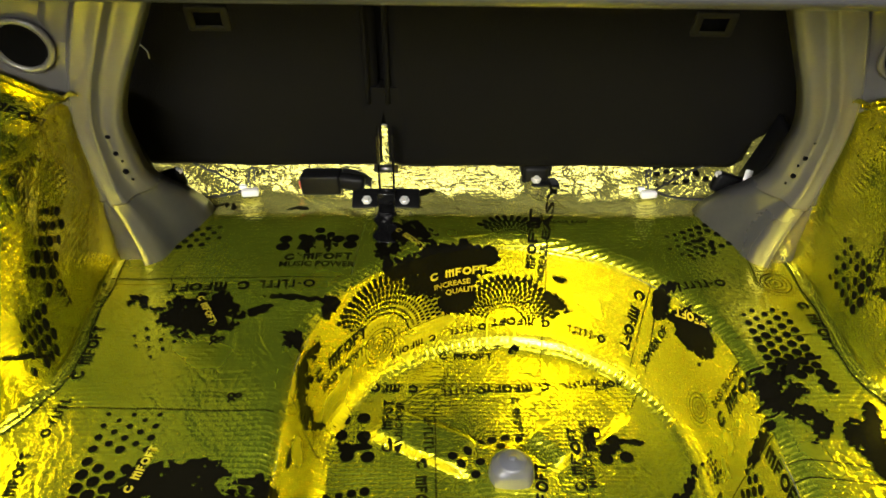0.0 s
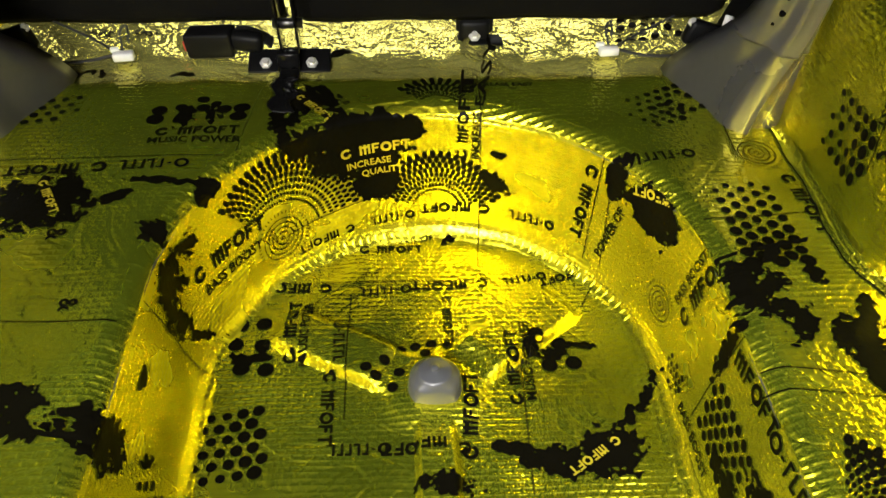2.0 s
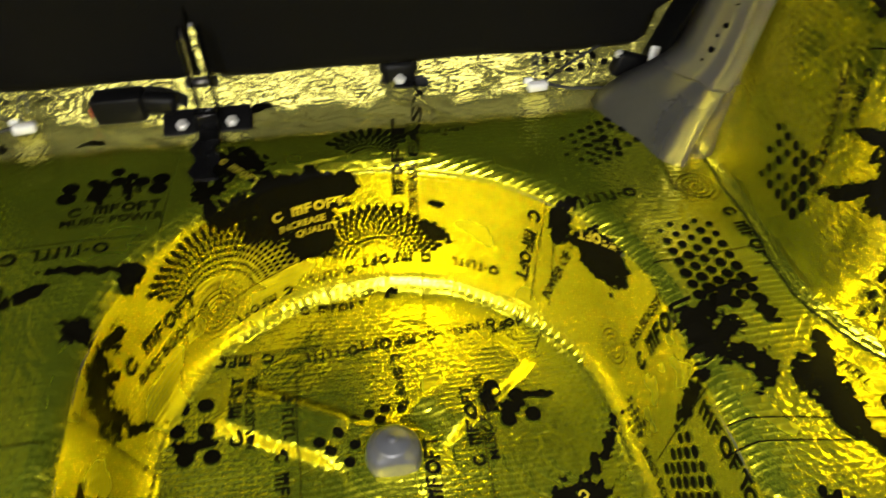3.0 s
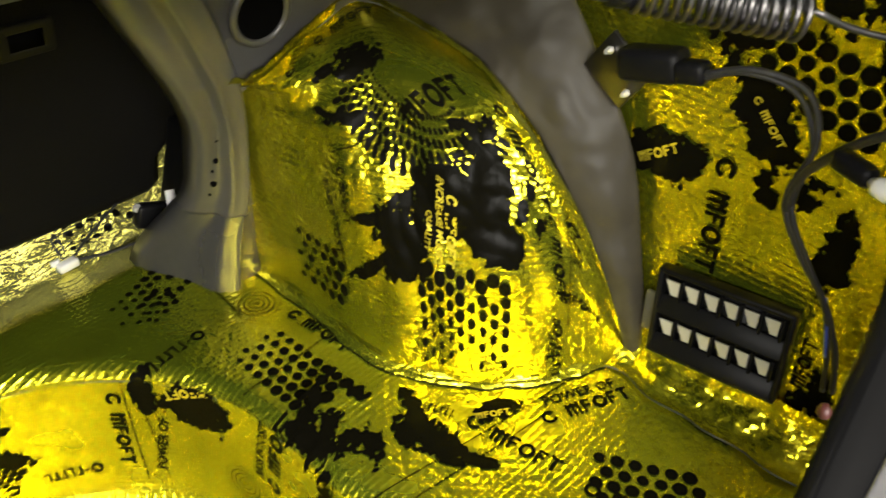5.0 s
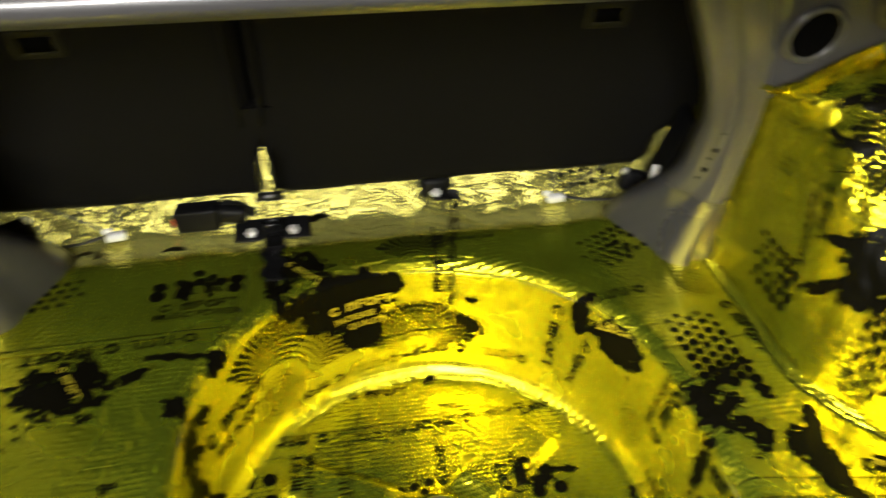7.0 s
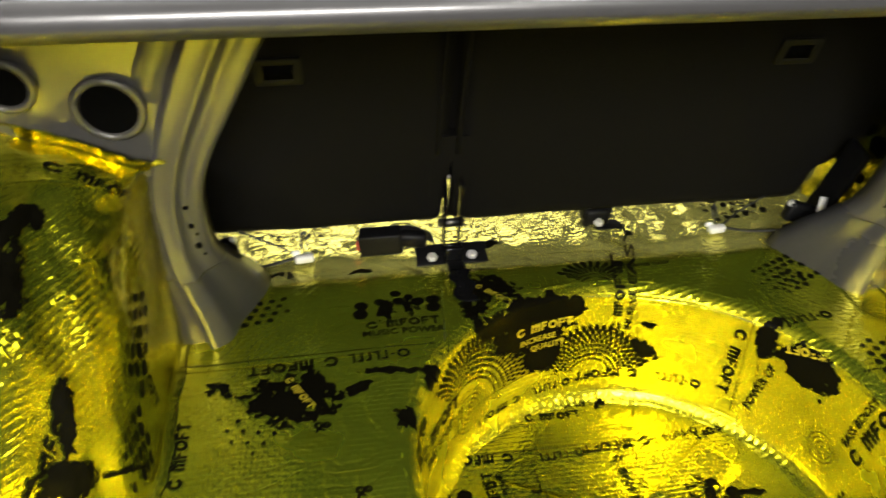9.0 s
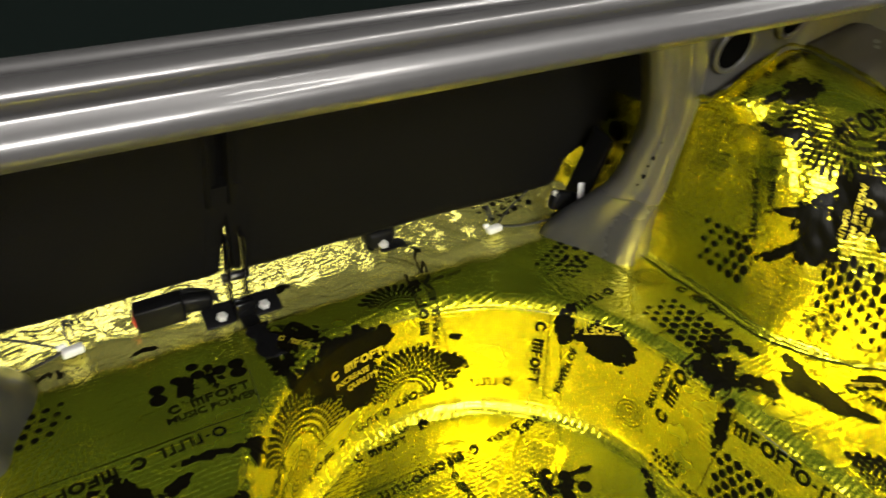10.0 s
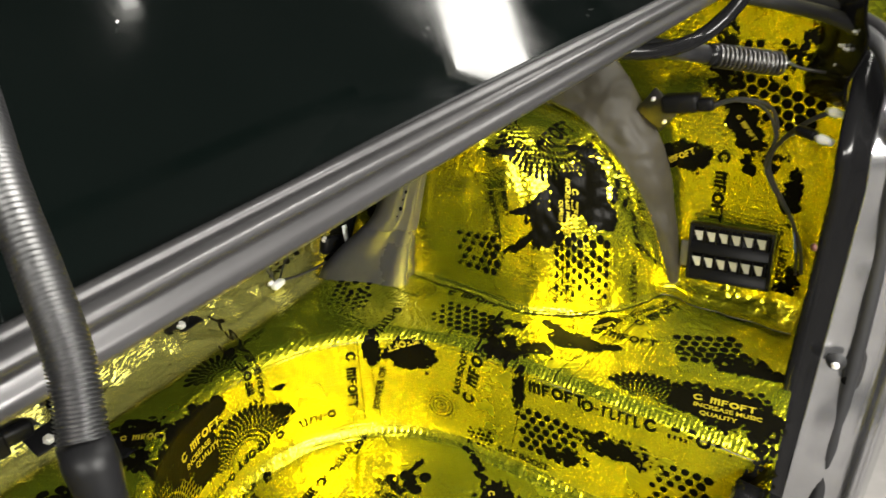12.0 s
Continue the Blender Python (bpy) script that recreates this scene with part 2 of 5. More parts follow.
WELL_REAR = 0.47


def floor_height(x, y):
    out = well_edge(x, y)
    z = 0.0
    if out < 0.02:
        f = max(0.0, (0.02 - out) / 0.02)
        z = -0.012 * f * f
    front = min(1.0, max(0.0, (y - 1.285) / 0.02))
    z -= 0.012 * front * front * (3 - 2 * front)
    if front > 0:
        z += front * (wobble((x, y * 1.6, 5), 30.0, 0.0090) + wobble((x, y * 2, 8), 90.0, 0.0010))
    along = math.atan2(y - WY, x - WX) * WR
    z += crinkle(along, max(0.0, 1 - abs(out - 0.006) / 0.022))
    return z + wobble((x, y, 0), 14.0, 0.0022)


def floor_at(x, y):
    return Vector((x, y, floor_height(x, y)))


def wall_at(s, h):
    """The wheel well's side: s metres along the wall from its forward end, clockwise from above; h up from the bottom."""
    quarter = WR * math.pi / 2
    a = math.pi / 2 - max(-quarter, min(quarter, s)) / WR
    z = -0.205 + h
    r = WR - 0.012 * (1 - h / 0.2) + wobble((s, h, 3), 11.0, 0.003)
    if h < 0.02:
        r -= 0.02 * (1 - h / 0.02) ** 2
    r += crinkle(s, max(0.0, 1 - h / 0.03) + max(0.0, (h - 0.185) / 0.021))
    if h > 0.19:
        r += 0.006 * ((h - 0.19) / 0.01) ** 2
    return Vector((WX + r * math.cos(a), WY + r * math.sin(a) - max(0.0, abs(s) - quarter), z))


RIBS = ((38, 0.036), (152, 0.034), (270, 0.024))


def pan_at(x, y):
    """The well's bottom, with radial ribs pressed into it."""
    dx, dy = x - WX, y - WY
    r, a = math.hypot(dx, dy), math.degrees(math.atan2(dy, dx))
    z = -0.205
    for rib, half in RIBS:
        off = r * math.sin(radians(a - rib))
        if r * math.cos(radians(a - rib)) > 0:
            w = max(0.0, 1 - (abs(off) / half) ** 10)
            z += 0.016 * w * min(1, max(0, (r - 0.05) / 0.03)) * min(1, max(0, (0.225 - r) / 0.02))
    z += 0.008 * max(0.0, 1 - (r / 0.065) ** 4)
    inside = -well_edge(x, y)
    if inside < 0.04:
        z += 0.010 * ((0.04 - inside) / 0.028) ** 2 + 1.4 * crinkle(math.radians(a) * WR, 1 - inside / 0.04)
    return Vector((x, y, z + wobble((x, y, 7), 16.0, 0.0022)))


def cut(bm, planes):
    """Keeps what lies on the side of every plane (a point and a normal that looks inwards)."""
    for co, no in planes:
        bmesh.ops.bisect_plane(bm, geom=bm.verts[:] + bm.edges[:] + bm.faces[:], plane_co=co, plane_no=[-c for c in no], clear_outer=True)
    return bm


def floor_mesh(lift=0.0):
    """The floor round the well, out to the boot's sides, with its lip turned down into the well."""
    rows, uvs = [], []
    x0, x1, y0, y1 = CX - 0.735, CX + 0.735, 0.36, 1.62
    for k in range(289):
        a = 2 * math.pi * k / 288
        c, s = math.cos(a), math.sin(a)
        reach = min(((x1 - WX) if c > 0 else (WX - x0)) / max(abs(c), 1e-6), ((y1 - WY) if s > 0 else (WY - y0)) / max(abs(s), 1e-6))
        row = []
        for j in range(41):
            f = j / 40
            r = well_reach(a) + (reach - well_reach(a)) * (0.25 * f + 0.75 * f ** 1.8)
            row.append(Vector((WX + r * c, WY + r * s, floor_height(WX + r * c, WY + r * s) + lift)))
        rows.append(row)
        uvs.append([(p.x, p.y) for p in row])
    return sheet(rows, uvs)


floor = thing("floor", "boot floor pan lined with yellow-green printed foil mats", "floor", (WX, WY, 0), kind="structure")
floor.location = (0, 0, 0)
# the floor ends on a slant at the rear corner, where the jamb goes on down
REAR_CUT, REAR_SIDE = (0.73, 0.476), Vector((-0.10, 0.995, 0)).normalized()
steel = cut(floor_mesh(-0.004), [((*REAR_CUT, 0), REAR_SIDE)])
part("steel_pan", steel, GREY, floor, "grey painted steel under the mats")


def foil_sheet(name, bm, parent, toward=lambda p: Vector((0, 0, 1)), mat=None):
    """A sheet of foil whose good side looks the way that toward gives."""
    bm.normal_update()
    if sum(f.normal.dot(toward(f.calc_center_median())) * f.calc_area() for f in bm.faces) < 0:
        bmesh.ops.reverse_faces(bm, faces=bm.faces[:])
    return part(name, bm, mat or FOIL, parent)


# each sheet: a convex plan, counter-clockwise corners, and how far it lies above the steel
FLOOR_SHEETS = (
    (((-0.6, 1.10), (0.10, 1.115), (0.12, 1.30), (-0.6, 1.30)), 0.0014),
    (((-0.6, 0.86), (0.30, 0.84), (0.30, 1.125), (-0.6, 1.112)), 0.0006),
    (((-0.6, 0.38), (0.33, 0.38), (0.33, 0.855), (-0.6, 0.872)), 0.0014),
    (((0.10, 1.10), (0.40, 1.08), (0.40, 1.30), (0.12, 1.30)), 0.0016),
    (((0.40, 0.95), (0.66, 1.00), (0.70, 1.30), (0.40, 1.30)), 0.0013),
    (((0.60, 0.95), (1.02, 0.97), (1.02, 1.305), (0.69, 1.305)), 0.0010),
    (((0.40, 0.80), (1.02, 0.72), (1.02, 0.99), (0.40, 0.975)), 0.0012),
    (((0.32, 0.38), (1.02, 0.38), (1.02, 0.735), (0.40, 0.815), (0.32, 0.815)), 0.0014),
    (((-0.6, 1.296), (0.33, 1.296), (0.33, 1.63), (-0.6, 1.63)), 0.0012),
    (((0.33, 1.296), (1.02, 1.296), (1.02, 1.63), (0.33, 1.63)), 0.0014),
)
for corners, lift in FLOOR_SHEETS:
    planes = []
    for (ax, ay), (bx, by) in zip(corners, corners[1:] + corners[:1]):
        planes.append(((ax, ay, 0), Vector((ay - by, bx - ax, 0)).normalized()))
    planes.append(((REAR_CUT[0], REAR_CUT[1], 0), REAR_SIDE))
    foil_sheet("foil_mat", cut(floor_mesh(lift), planes), floor, mat=PALE_FOIL if corners[0][1] > 1.29 else FOIL)

# the well's side in strips, then its bottom
WALL_CUTS = (-0.915, -0.56, -0.165, 0.205, 0.545, 0.74, 0.915)
well = thing("wheel_well", "round spare wheel well lined with yellow foil mats", "wheel well", kind="structure")
for i, (s0, s1) in enumerate(zip(WALL_CUTS, WALL_CUTS[1:])):
    n = 90
    rows = [[wall_at(s0 + (s1 - s0) * k / n, 0.206 * j / 18) for j in range(19)] for k in range(n + 1)]
    uvs = [[(s0 + (s1 - s0) * k / n, 0.206 * j / 18) for j in range(19)] for k in range(n + 1)]
    foil_sheet("foil_strip", sheet(rows, uvs), well, lambda p: Vector((WX - p.x, WY - p.y, 0)), WELL_FOIL)
rows = [[pan_at(WX + r * math.cos(a), WY + r * math.sin(a)) for r in (0.004 + (well_reach(a) - 0.014) * j / 56 for j in range(57))] for a in (2 * math.pi * k / 420 for k in range(421))]
foil_sheet("foil_mat", sheet(rows, [[(p.x, p.y) for p in row] for row in rows]), well)

rear = [[Vector((WX - WR + 2 * WR * k / 20, WELL_REAR + 0.004 * math.sin(k), -0.205 + 0.206 * j / 10)) for j in range(11)] for k in range(21)]
foil_sheet("foil_strip", sheet(rear), well, lambda p: Vector((0, 1, 0)))

# ---- wheel arches ----
ARCH_FOOT = spline([(0.766, 1.175, 0), (0.765, 1.04, 0), (0.760, 0.945, 0), (0.775, 0.89, 0), (0.805, 0.84, 0), (0.855, 0.79, 0), (0.905, 0.762, 0), (0.965, 0.735, 0)], 61)
ARCH_TOP = spline([(0.738, 1.11, 0.285), (0.755, 1.075, 0.30), (0.82, 1.075, 0.33), (0.891, 1.07, 0.347), (0.91, 0.955, 0.322), (0.915, 0.89, 0.29), (0.93, 0.80, 0.19), (0.968, 0.737, 0.02)], 61)


def arch_at(u, v):
    """The wheel arch lining: u 0..1 from the seats to the tail, v 0..1 from the floor to its upper edge."""
    k = min(59, int(u * 60))
    f = u * 60 - k
    a = ARCH_FOOT[k].lerp(ARCH_FOOT[k + 1], f)
    b = ARCH_TOP[k].lerp(ARCH_TOP[k + 1], f)
    g = v * math.pi / 2
    c, s = (1 - math.cos(g) ** 0.75) ** 1.0, math.sin(g) ** 0.85
    p = Vector((a.x + (b.x - a.x) * c, a.y + (b.y - a.y) * c, b.z * s))
    return p + Vector((-1, -0.5, 0.4)) * wobble((u * 3, v * 2, 1), 3.5, 0.007) + Vector((-1, -0.6, 0)) * wobble((u * 3, v * 2, 5), 11, 0.002)


def mirror(p):
    return Vector((2 * CX - p.x, p.y, p.z))


def arch_rows(u0, u1, v0, v1, nu, nv, flip, lift=0.0):
    rows = [[arch_at(u0 + (u1 - u0) * i / nu, v0 + (v1 - v0) * j / nv) + Vector((-0.7, -0.5, 0.5)) * lift for j in range(nv + 1)] for i in range(nu + 1)]
    return [[mirror(p) for p in row] for row in rows] if flip else rows


for flip, side in ((False, "passenger"), (True, "driver")):
    arch = thing("wheel_arch", "wheel arch hump lined with crumpled yellow printed foil", "wheel arch", group="wheel arches")
    part("steel_hump", sheet(arch_rows(0, 1, 0, 1, 60, 30, flip, -0.006)), GREY, arch)
    for u0, u1, v0, v1, lift in ((0.0, 0.34, 0.0, 0.80, 0.0008), (0.33, 0.72, 0.0, 0.80, 0.0018), (0.71, 1.0, 0.0, 1.0, 0.0012), (0.0, 0.715, 0.79, 1.0, 0.0026)):
        foil_sheet("foil_mat", sheet(arch_rows(u0, u1, v0, v1, 40, 26, flip, lift)), arch, lambda p: Vector((1 if flip else -1, -0.6, 0.8)), CRUMPLED)
    hem = []
    for i in range(97):
        p = ARCH_FOOT[i * 60 // 96].lerp(ARCH_FOOT[min(60, i * 60 // 96 + 1)], (i * 60 / 96) % 1.0)
        ahead = (ARCH_FOOT[min(60, i * 60 // 96 + 1)] - ARCH_FOOT[max(0, i * 60 // 96 - 1)]).normalized()
        out = Vector((ahead.y, -ahead.x, 0)) * (0.010 + 0.004 * noise.noise((i * 0.21, 2.0, 0.0)))
        z = floor_height(p.x, p.y) + 0.0035 + 0.0012 * noise.noise((i * 0.6, 9.0, 0.0))
        row = [Vector((p.x, p.y, 0.012)), Vector((p.x, p.y, z)) + 0.35 * out, Vector((p.x, p.y, z)) + out, Vector((p.x, p.y, z - 0.0025)) + 1.02 * out]
        hem.append([mirror(q) if flip else q for q in row])
    foil_sheet("hem", sheet(hem), arch, lambda p: Vector((0, 0, 1)), CRUMPLED)
    # black tube draws the shade in the gap below the lifted hem
    part("hem_gap_shade", tube([r[2] + Vector((0, 0, -0.0014)) for r in hem], 0.0011, 6), INK, arch, "black line drawn for the shaded seam gap under the foil")
    rows = []
    for i in range(49):
        p = ARCH_TOP[min(60, 3 + i * 41 // 48)]
        w = 0.012 + 0.006 * noise.noise((i * 0.35, 1.0, 0.0))
        row = [p + Vector((0, 0, 0.001)), p + Vector((-0.3 * w, -0.2 * w, 0.6 * w)), p + Vector((-0.9 * w, -0.5 * w, 1.1 * w)), p + Vector((-1.5 * w, -0.8 * w, 0.9 * w))]
        rows.append([mirror(r) if flip else r for r in row])
    foil_sheet("curled_edge", sheet(rows), arch, lambda p: Vector((1 if flip else -1, -0.6, 0.8)), CRUMPLED)


# ---- grey inner body panels ----
def strip_rows(inner, outer, n, m, bulge, crease=0.0):
    a, b = spline(inner, n), spline(outer, n)
    rows = []
    for p, q in zip(a, b):
        rows.append([p.lerp(q, j / m) + Vector(bulge) * (math.sin(math.pi * j / m) + crease * noise.noise((p.lerp(q, j / m)) * 22) + 0.6 * crease * abs(noise.noise(p.lerp(q, j / m) * 48))) for j in range(m + 1)])
    return rows


def both(rows, flip):
    return [[mirror(p) for p in row] for row in rows] if flip else rows


STRIP_IN = [(0.885, 1.06, 0.36), (0.91, 0.955, 0.328), (0.915, 0.89, 0.296), (0.925, 0.82, 0.22), (0.945, 0.765, 0.10), (0.962, 0.737, 0.012)]
STRIP_OUT = [(0.955, 0.93, 0.47), (0.965, 0.87, 0.40), (0.97, 0.83, 0.345), (0.97, 0.77, 0.25), (0.972, 0.742, 0.14), (0.98, 0.718, 0.008)]
UPPER_LOW = [(0.735, 1.11, 0.27), (0.82, 1.085, 0.325), (0.885, 1.062, 0.352), (0.91, 0.955, 0.33), (0.955, 0.93, 0.46)]
UPPER_HIGH = [(0.66, 1.03, 0.62), (0.78, 1.02, 0.62), (0.88, 1.01, 0.62), (0.94, 0.96, 0.62), (0.975, 0.90, 0.62)]
BRACE = [  # z, inner x, outer x, outer y, how far forward the inner edge lies
    (-0.003, 0.658, 0.768, 1.163, 0.115), (0.02, 0.664, 0.769, 1.163, 0.105), (0.06, 0.679, 0.772, 1.162, 0.078), (0.10, 0.695, 0.777, 1.158, 0.045),
    (0.14, 0.706, 0.781, 1.152, 0.022), (0.19, 0.706, 0.783, 1.143, 0.010), (0.24, 0.700, 0.782, 1.130, 0.0), (0.29, 0.682, 0.775, 1.112, 0.0),
    (0.34, 0.656, 0.762, 1.094, 0.0), (0.40, 0.624, 0.741, 1.076, 0.0), (0.47, 0.590, 0.712, 1.058, 0.0), (0.62, 0.54, 0.68, 1.02, 0.0),
]


def brace_rows(flip, z0, z1, proud=0.0):
    rows = []
    keys = spline([(a, b, c) for a, b, c, *_ in BRACE], 120)
    ys = spline([(d, e, 0) for *_, d, e in BRACE], 120)
    for (z, xi, xo), (y, skew, _) in zip(keys, ys):
        if not z0 <= z <= z1:
            continue
        row = []
        for f, back in ((0.0, 0.035), (0.0, 0.010), (0.02, 0.002), (0.06, 0.0), (0.12, 0.0), (0.19, 0.0), (0.215, 0.001), (0.26, 0.001), (0.30, -0.001), (0.335, -0.011), (0.36, -0.0135), (0.40, -0.012), (0.52, -0.010), (0.58, -0.013), (0.61, -0.012), (0.65, -0.003), (0.69, 0.001), (0.80, 0.0), (0.95, 0.0), (1.0, 0.010)):
            row.append(Vector((xi + (xo - xi) * f, y + skew * max(0.0, 1 - f / 0.45) + back - proud, z)))
        rows.append(row)
    return both(rows, flip)


for flip in (False, True):
    panel = thing("quarter_inner_panel", "grey painted inner body panel above the wheel arch", "body panel", group="inner body panels", kind="")
    part("curved_strip", sheet(both(strip_rows(STRIP_IN, STRIP_OUT, 80, 24, (-0.007, -0.005, 0.002), 0.8), flip), thick=0.0015), FILM, panel, "tan dull film, creased")
    rows = both(strip_rows(UPPER_LOW, UPPER_HIGH, 60, 24, (0.004, -0.004, 0)), flip)
    upper = part("upper_panel", sheet(rows), GREY, panel)
    for hx, hy, hz, hr in ((0.762, 1.08, 0.366, 0.031), (0.842, 1.06, 0.40, 0.024)):
        centre = Vector((hx, hy, hz))
        centre = mirror(centre) if flip else centre
        ring = []
        for k in range(33):
            a = 2 * math.pi * k / 32
            ring.append(centre + Vector((hr * math.cos(a), -0.005 - 0.22 * hr * math.sin(a), hr * math.sin(a))))
        part("hole_rim", tube(ring, 0.0042, 8, caps=False), GREY, upper)
        # black disc on the uncut panel, the hole's inner shade as colour
        part("cavity_shade", lathe([(0, -0.002), (hr * 0.8, -0.001), (hr, 0.0)], facing(centre + Vector((0, -0.006, 0)), (0, -1, -0.22)), 32), HOLE_SHADE, upper)
    brace = thing("pillar_brace", "grey painted pressed-steel brace beside the seat opening", "brace", group="pillar braces")
    part("lower_pressing", sheet(brace_rows(flip, -1, 0.116), thick=0.0016), FOOT, brace, "silver-grey glossy foot")
    pressing = part("upper_pressing", sheet(brace_rows(flip, 0.108, 1, 0.002), thick=0.0016), GREY, brace)
    for hx, hz, hr in ((0.722, 0.222, 0.0040), (0.721, 0.192, 0.0035), (0.717, 0.178, 0.0019), (0.719, 0.158, 0.0042), (0.714, 0.143, 0.0019)):
        spot = Vector((hx, 1.150 - (hz - 0.17) * 0.24 + 0.10 * max(0.0, 0.20 - hz) - 0.003, hz))
        spot = mirror(spot) if flip else spot
        # small black discs paint the shade of the drillings
        part("drilled_hole_shade", lathe([(0, 0.0), (hr * 0.9, 0.0), (hr, -0.001)], facing(spot, (0, -1, 0.2)), 12), HOLE_SHADE, pressing)

# ---- parcel shelf beam, shelf and rear window ----
beam = thing("shelf_beam", "silver pressed-steel beam along the parcel shelf edge", "beam")
PROFILE = [(0.78, 0.552), (0.73, 0.550), (0.70, 0.5490), (0.684, 0.5496), (0.672, 0.5540), (0.6655, 0.559), (0.665, 0.565), (0.668, 0.5695), (0.6695, 0.573), (0.6665, 0.5765), (0.664, 0.580), (0.6655, 0.5835), (0.670, 0.5855), (0.6745, 0.5855), (0.677, 0.588), (0.681, 0.5885), (0.684, 0.586), (0.686, 0.580)]
prof = spline([(0, y, z) for y, z in PROFILE], 70)
xs = [CX - 0.72 + 1.44 * k / 40 for k in range(41)]
part("pressing", sheet([[Vector((x, p.y, p.z)) for p in prof] for x in xs], thick=0.0015), SILVER, beam)
part("shelf", box(1.4, 0.44, 0.012, (CX, 0.99, 0.562), 0.003), FELT, beam, "dark shelf skin behind the beam")

glass_mat, gt, gb = material("dark_tinted_glass")
gb.inputs["Base Color"].default_value = (0.0008, 0.0015, 0.0013, 1)
gb.inputs["Roughness"].default_value = 0.04
gb.inputs["Coat Weight"].default_value = 0.3
smear = node(gt, "ShaderNodeTexNoise", Scale=7.0, Detail=8.0, Roughness=0.7)
gt.links.new(gt.nodes.new("ShaderNodeTexCoord").outputs["Object"], smear.inputs["Vector"])
gt.links.new(ramp(gt, smear.outputs[0], [(0.35, (0.02, 0.02, 0.02)), (0.75, (0.22, 0.22, 0.22))]), gb.inputs["Roughness"])
window = thing("rear_window", "dark green tinted rear window glass, dusty, above the shelf beam", "car window")
rows = [[Vector((CX + (0.66 - 0.12 * j / 20) * (2 * i / 30 - 1), 0.690 + 0.80 * j / 20, 0.583 + 0.40 * j / 20 + 0.015 * (math.cos(3.1416 * (i / 30 - 0.5)) - 1))) for j in range(21)] for i in range(31)]
glass = sheet(rows)
sheet([[p + Vector((0, 0.0018, -0.0036)) for p in row] for row in rows], bm=glass)
part("pane", glass, glass_mat, window)
part("seal", tube([r[0] + Vector((0, -0.002, 0.001)) for r in rows], 0.0028, 8), RUBBER, window)
speck = bmesh.new()
for k in range(40):
    i, j = random.uniform(2, 28), random.uniform(0.5, 14)
    a = rows[int(i)][int(j)].lerp(rows[int(i) + 1][int(j) + 1], 0.5)
    turn = pose(*(a + Vector((0, -0.001, 0.003))), 26.6, 0, random.uniform(0, 180))
    w = random.choice((0.002, 0.003, 0.004, 0.012))
    bmesh.ops.create_grid(speck, x_segments=1, y_segments=1, size=0.5, matrix=turn @ Matrix.Diagonal((w, 0.0012, 1, 1)))
tagged(part("dust", speck, WHITE, window), kind="stuff")


# ---- rear seat backs ----
def seat_y(z):
    return 1.40 - 0.366 * (z - 0.03)


def seat_back(x0, x1, loop_x):
    seat = thing("rear_seat_back", "folding rear seat back covered in charcoal felt", "seat back", ((x0 + x1) / 2, 1.42, 0.03), "rear seat backs")
    seat.location = (0, 0, 0)
    rows = []
    n = 34
    for i in range(n + 1):
        f = i / n
        edge = min(f, 1 - f) * (x1 - x0)
        row = []
        for j in range(37):
            z = 0.019 + 0.57 * j / 36
            grow = 0.15 * min(1.0, max(0.0, (z - 0.09) / 0.10))
            a, b = (x0 - grow, x1) if x0 < 0 else (x0, x1 + grow)
            x = a + (b - a) * f
            back = 0.014 * max(0.0, 1 - edge / 0.014) ** 2 + 0.012 * max(0.0, 1 - (z - 0.019) / 0.016) ** 2
            row.append(Vector((x, seat_y(z) + back + wobble((x, z, 2), 8, 0.0022), z + 0.004 * noise.noise((x * 7, 0, 0)) * (j < 3))))
        rows.append(row)
    part("felt_cover", sheet(rows, thick=0.05), FELT, seat)
    a = Vector((loop_x, seat_y(0.32) - 0.004, 0.322))
    frame_ = facing(a, (0, -1, -0.366))
    rim = bmesh.new()
    for w, h, dx, dy in ((0.058, 0.010, 0, 0.016), (0.058, 0.010, 0, -0.016), (0.012, 0.036, 0.024, 0), (0.012, 0.036, -0.024, 0)):
        box(w, h, 0.006, bm=rim, bevel=0.002, m=frame_ @ pose(dx, dy, 0))
    bezel = part("latch_bezel", rim, GREY_OLIVE, seat, "olive plastic bezel")
    # flat black plate paints the shade inside the latch
    part("latch_recess_shade", box(0.038, 0.024, 0.003, bevel=0.0, m=frame_), HOLE_SHADE, bezel)
    return seat


GREY_OLIVE = paint("olive_plastic", (0.008, 0.0075, 0.004), 0.7, spec=0.1)
seat_back(-0.285, 0.138, -0.089)
seat_back(0.148, 0.765, 0.612)
lint = thing("loose_thread", "short white thread stuck to the felt seat back", "thread")
part("strand", tube(spline([(-0.1950, seat_y(0.277) - 0.004, 0.277), (-0.1905, seat_y(0.272) - 0.006, 0.272), (-0.1878, seat_y(0.265) - 0.005, 0.265), (-0.1895, seat_y(0.253) - 0.004, 0.253)], 20), 0.0009, 6), WHITE, lint)
GAP = 0.144
gap = thing("seat_gap_cover", "black foam strip behind the split between the seat backs", "foam strip")
part("foam", box(0.075, 0.03, 0.52, (0.137, seat_y(0.34) + 0.055, 0.345), 0.006, m=pose(0, 0, 0, 20)), FELT, gap)
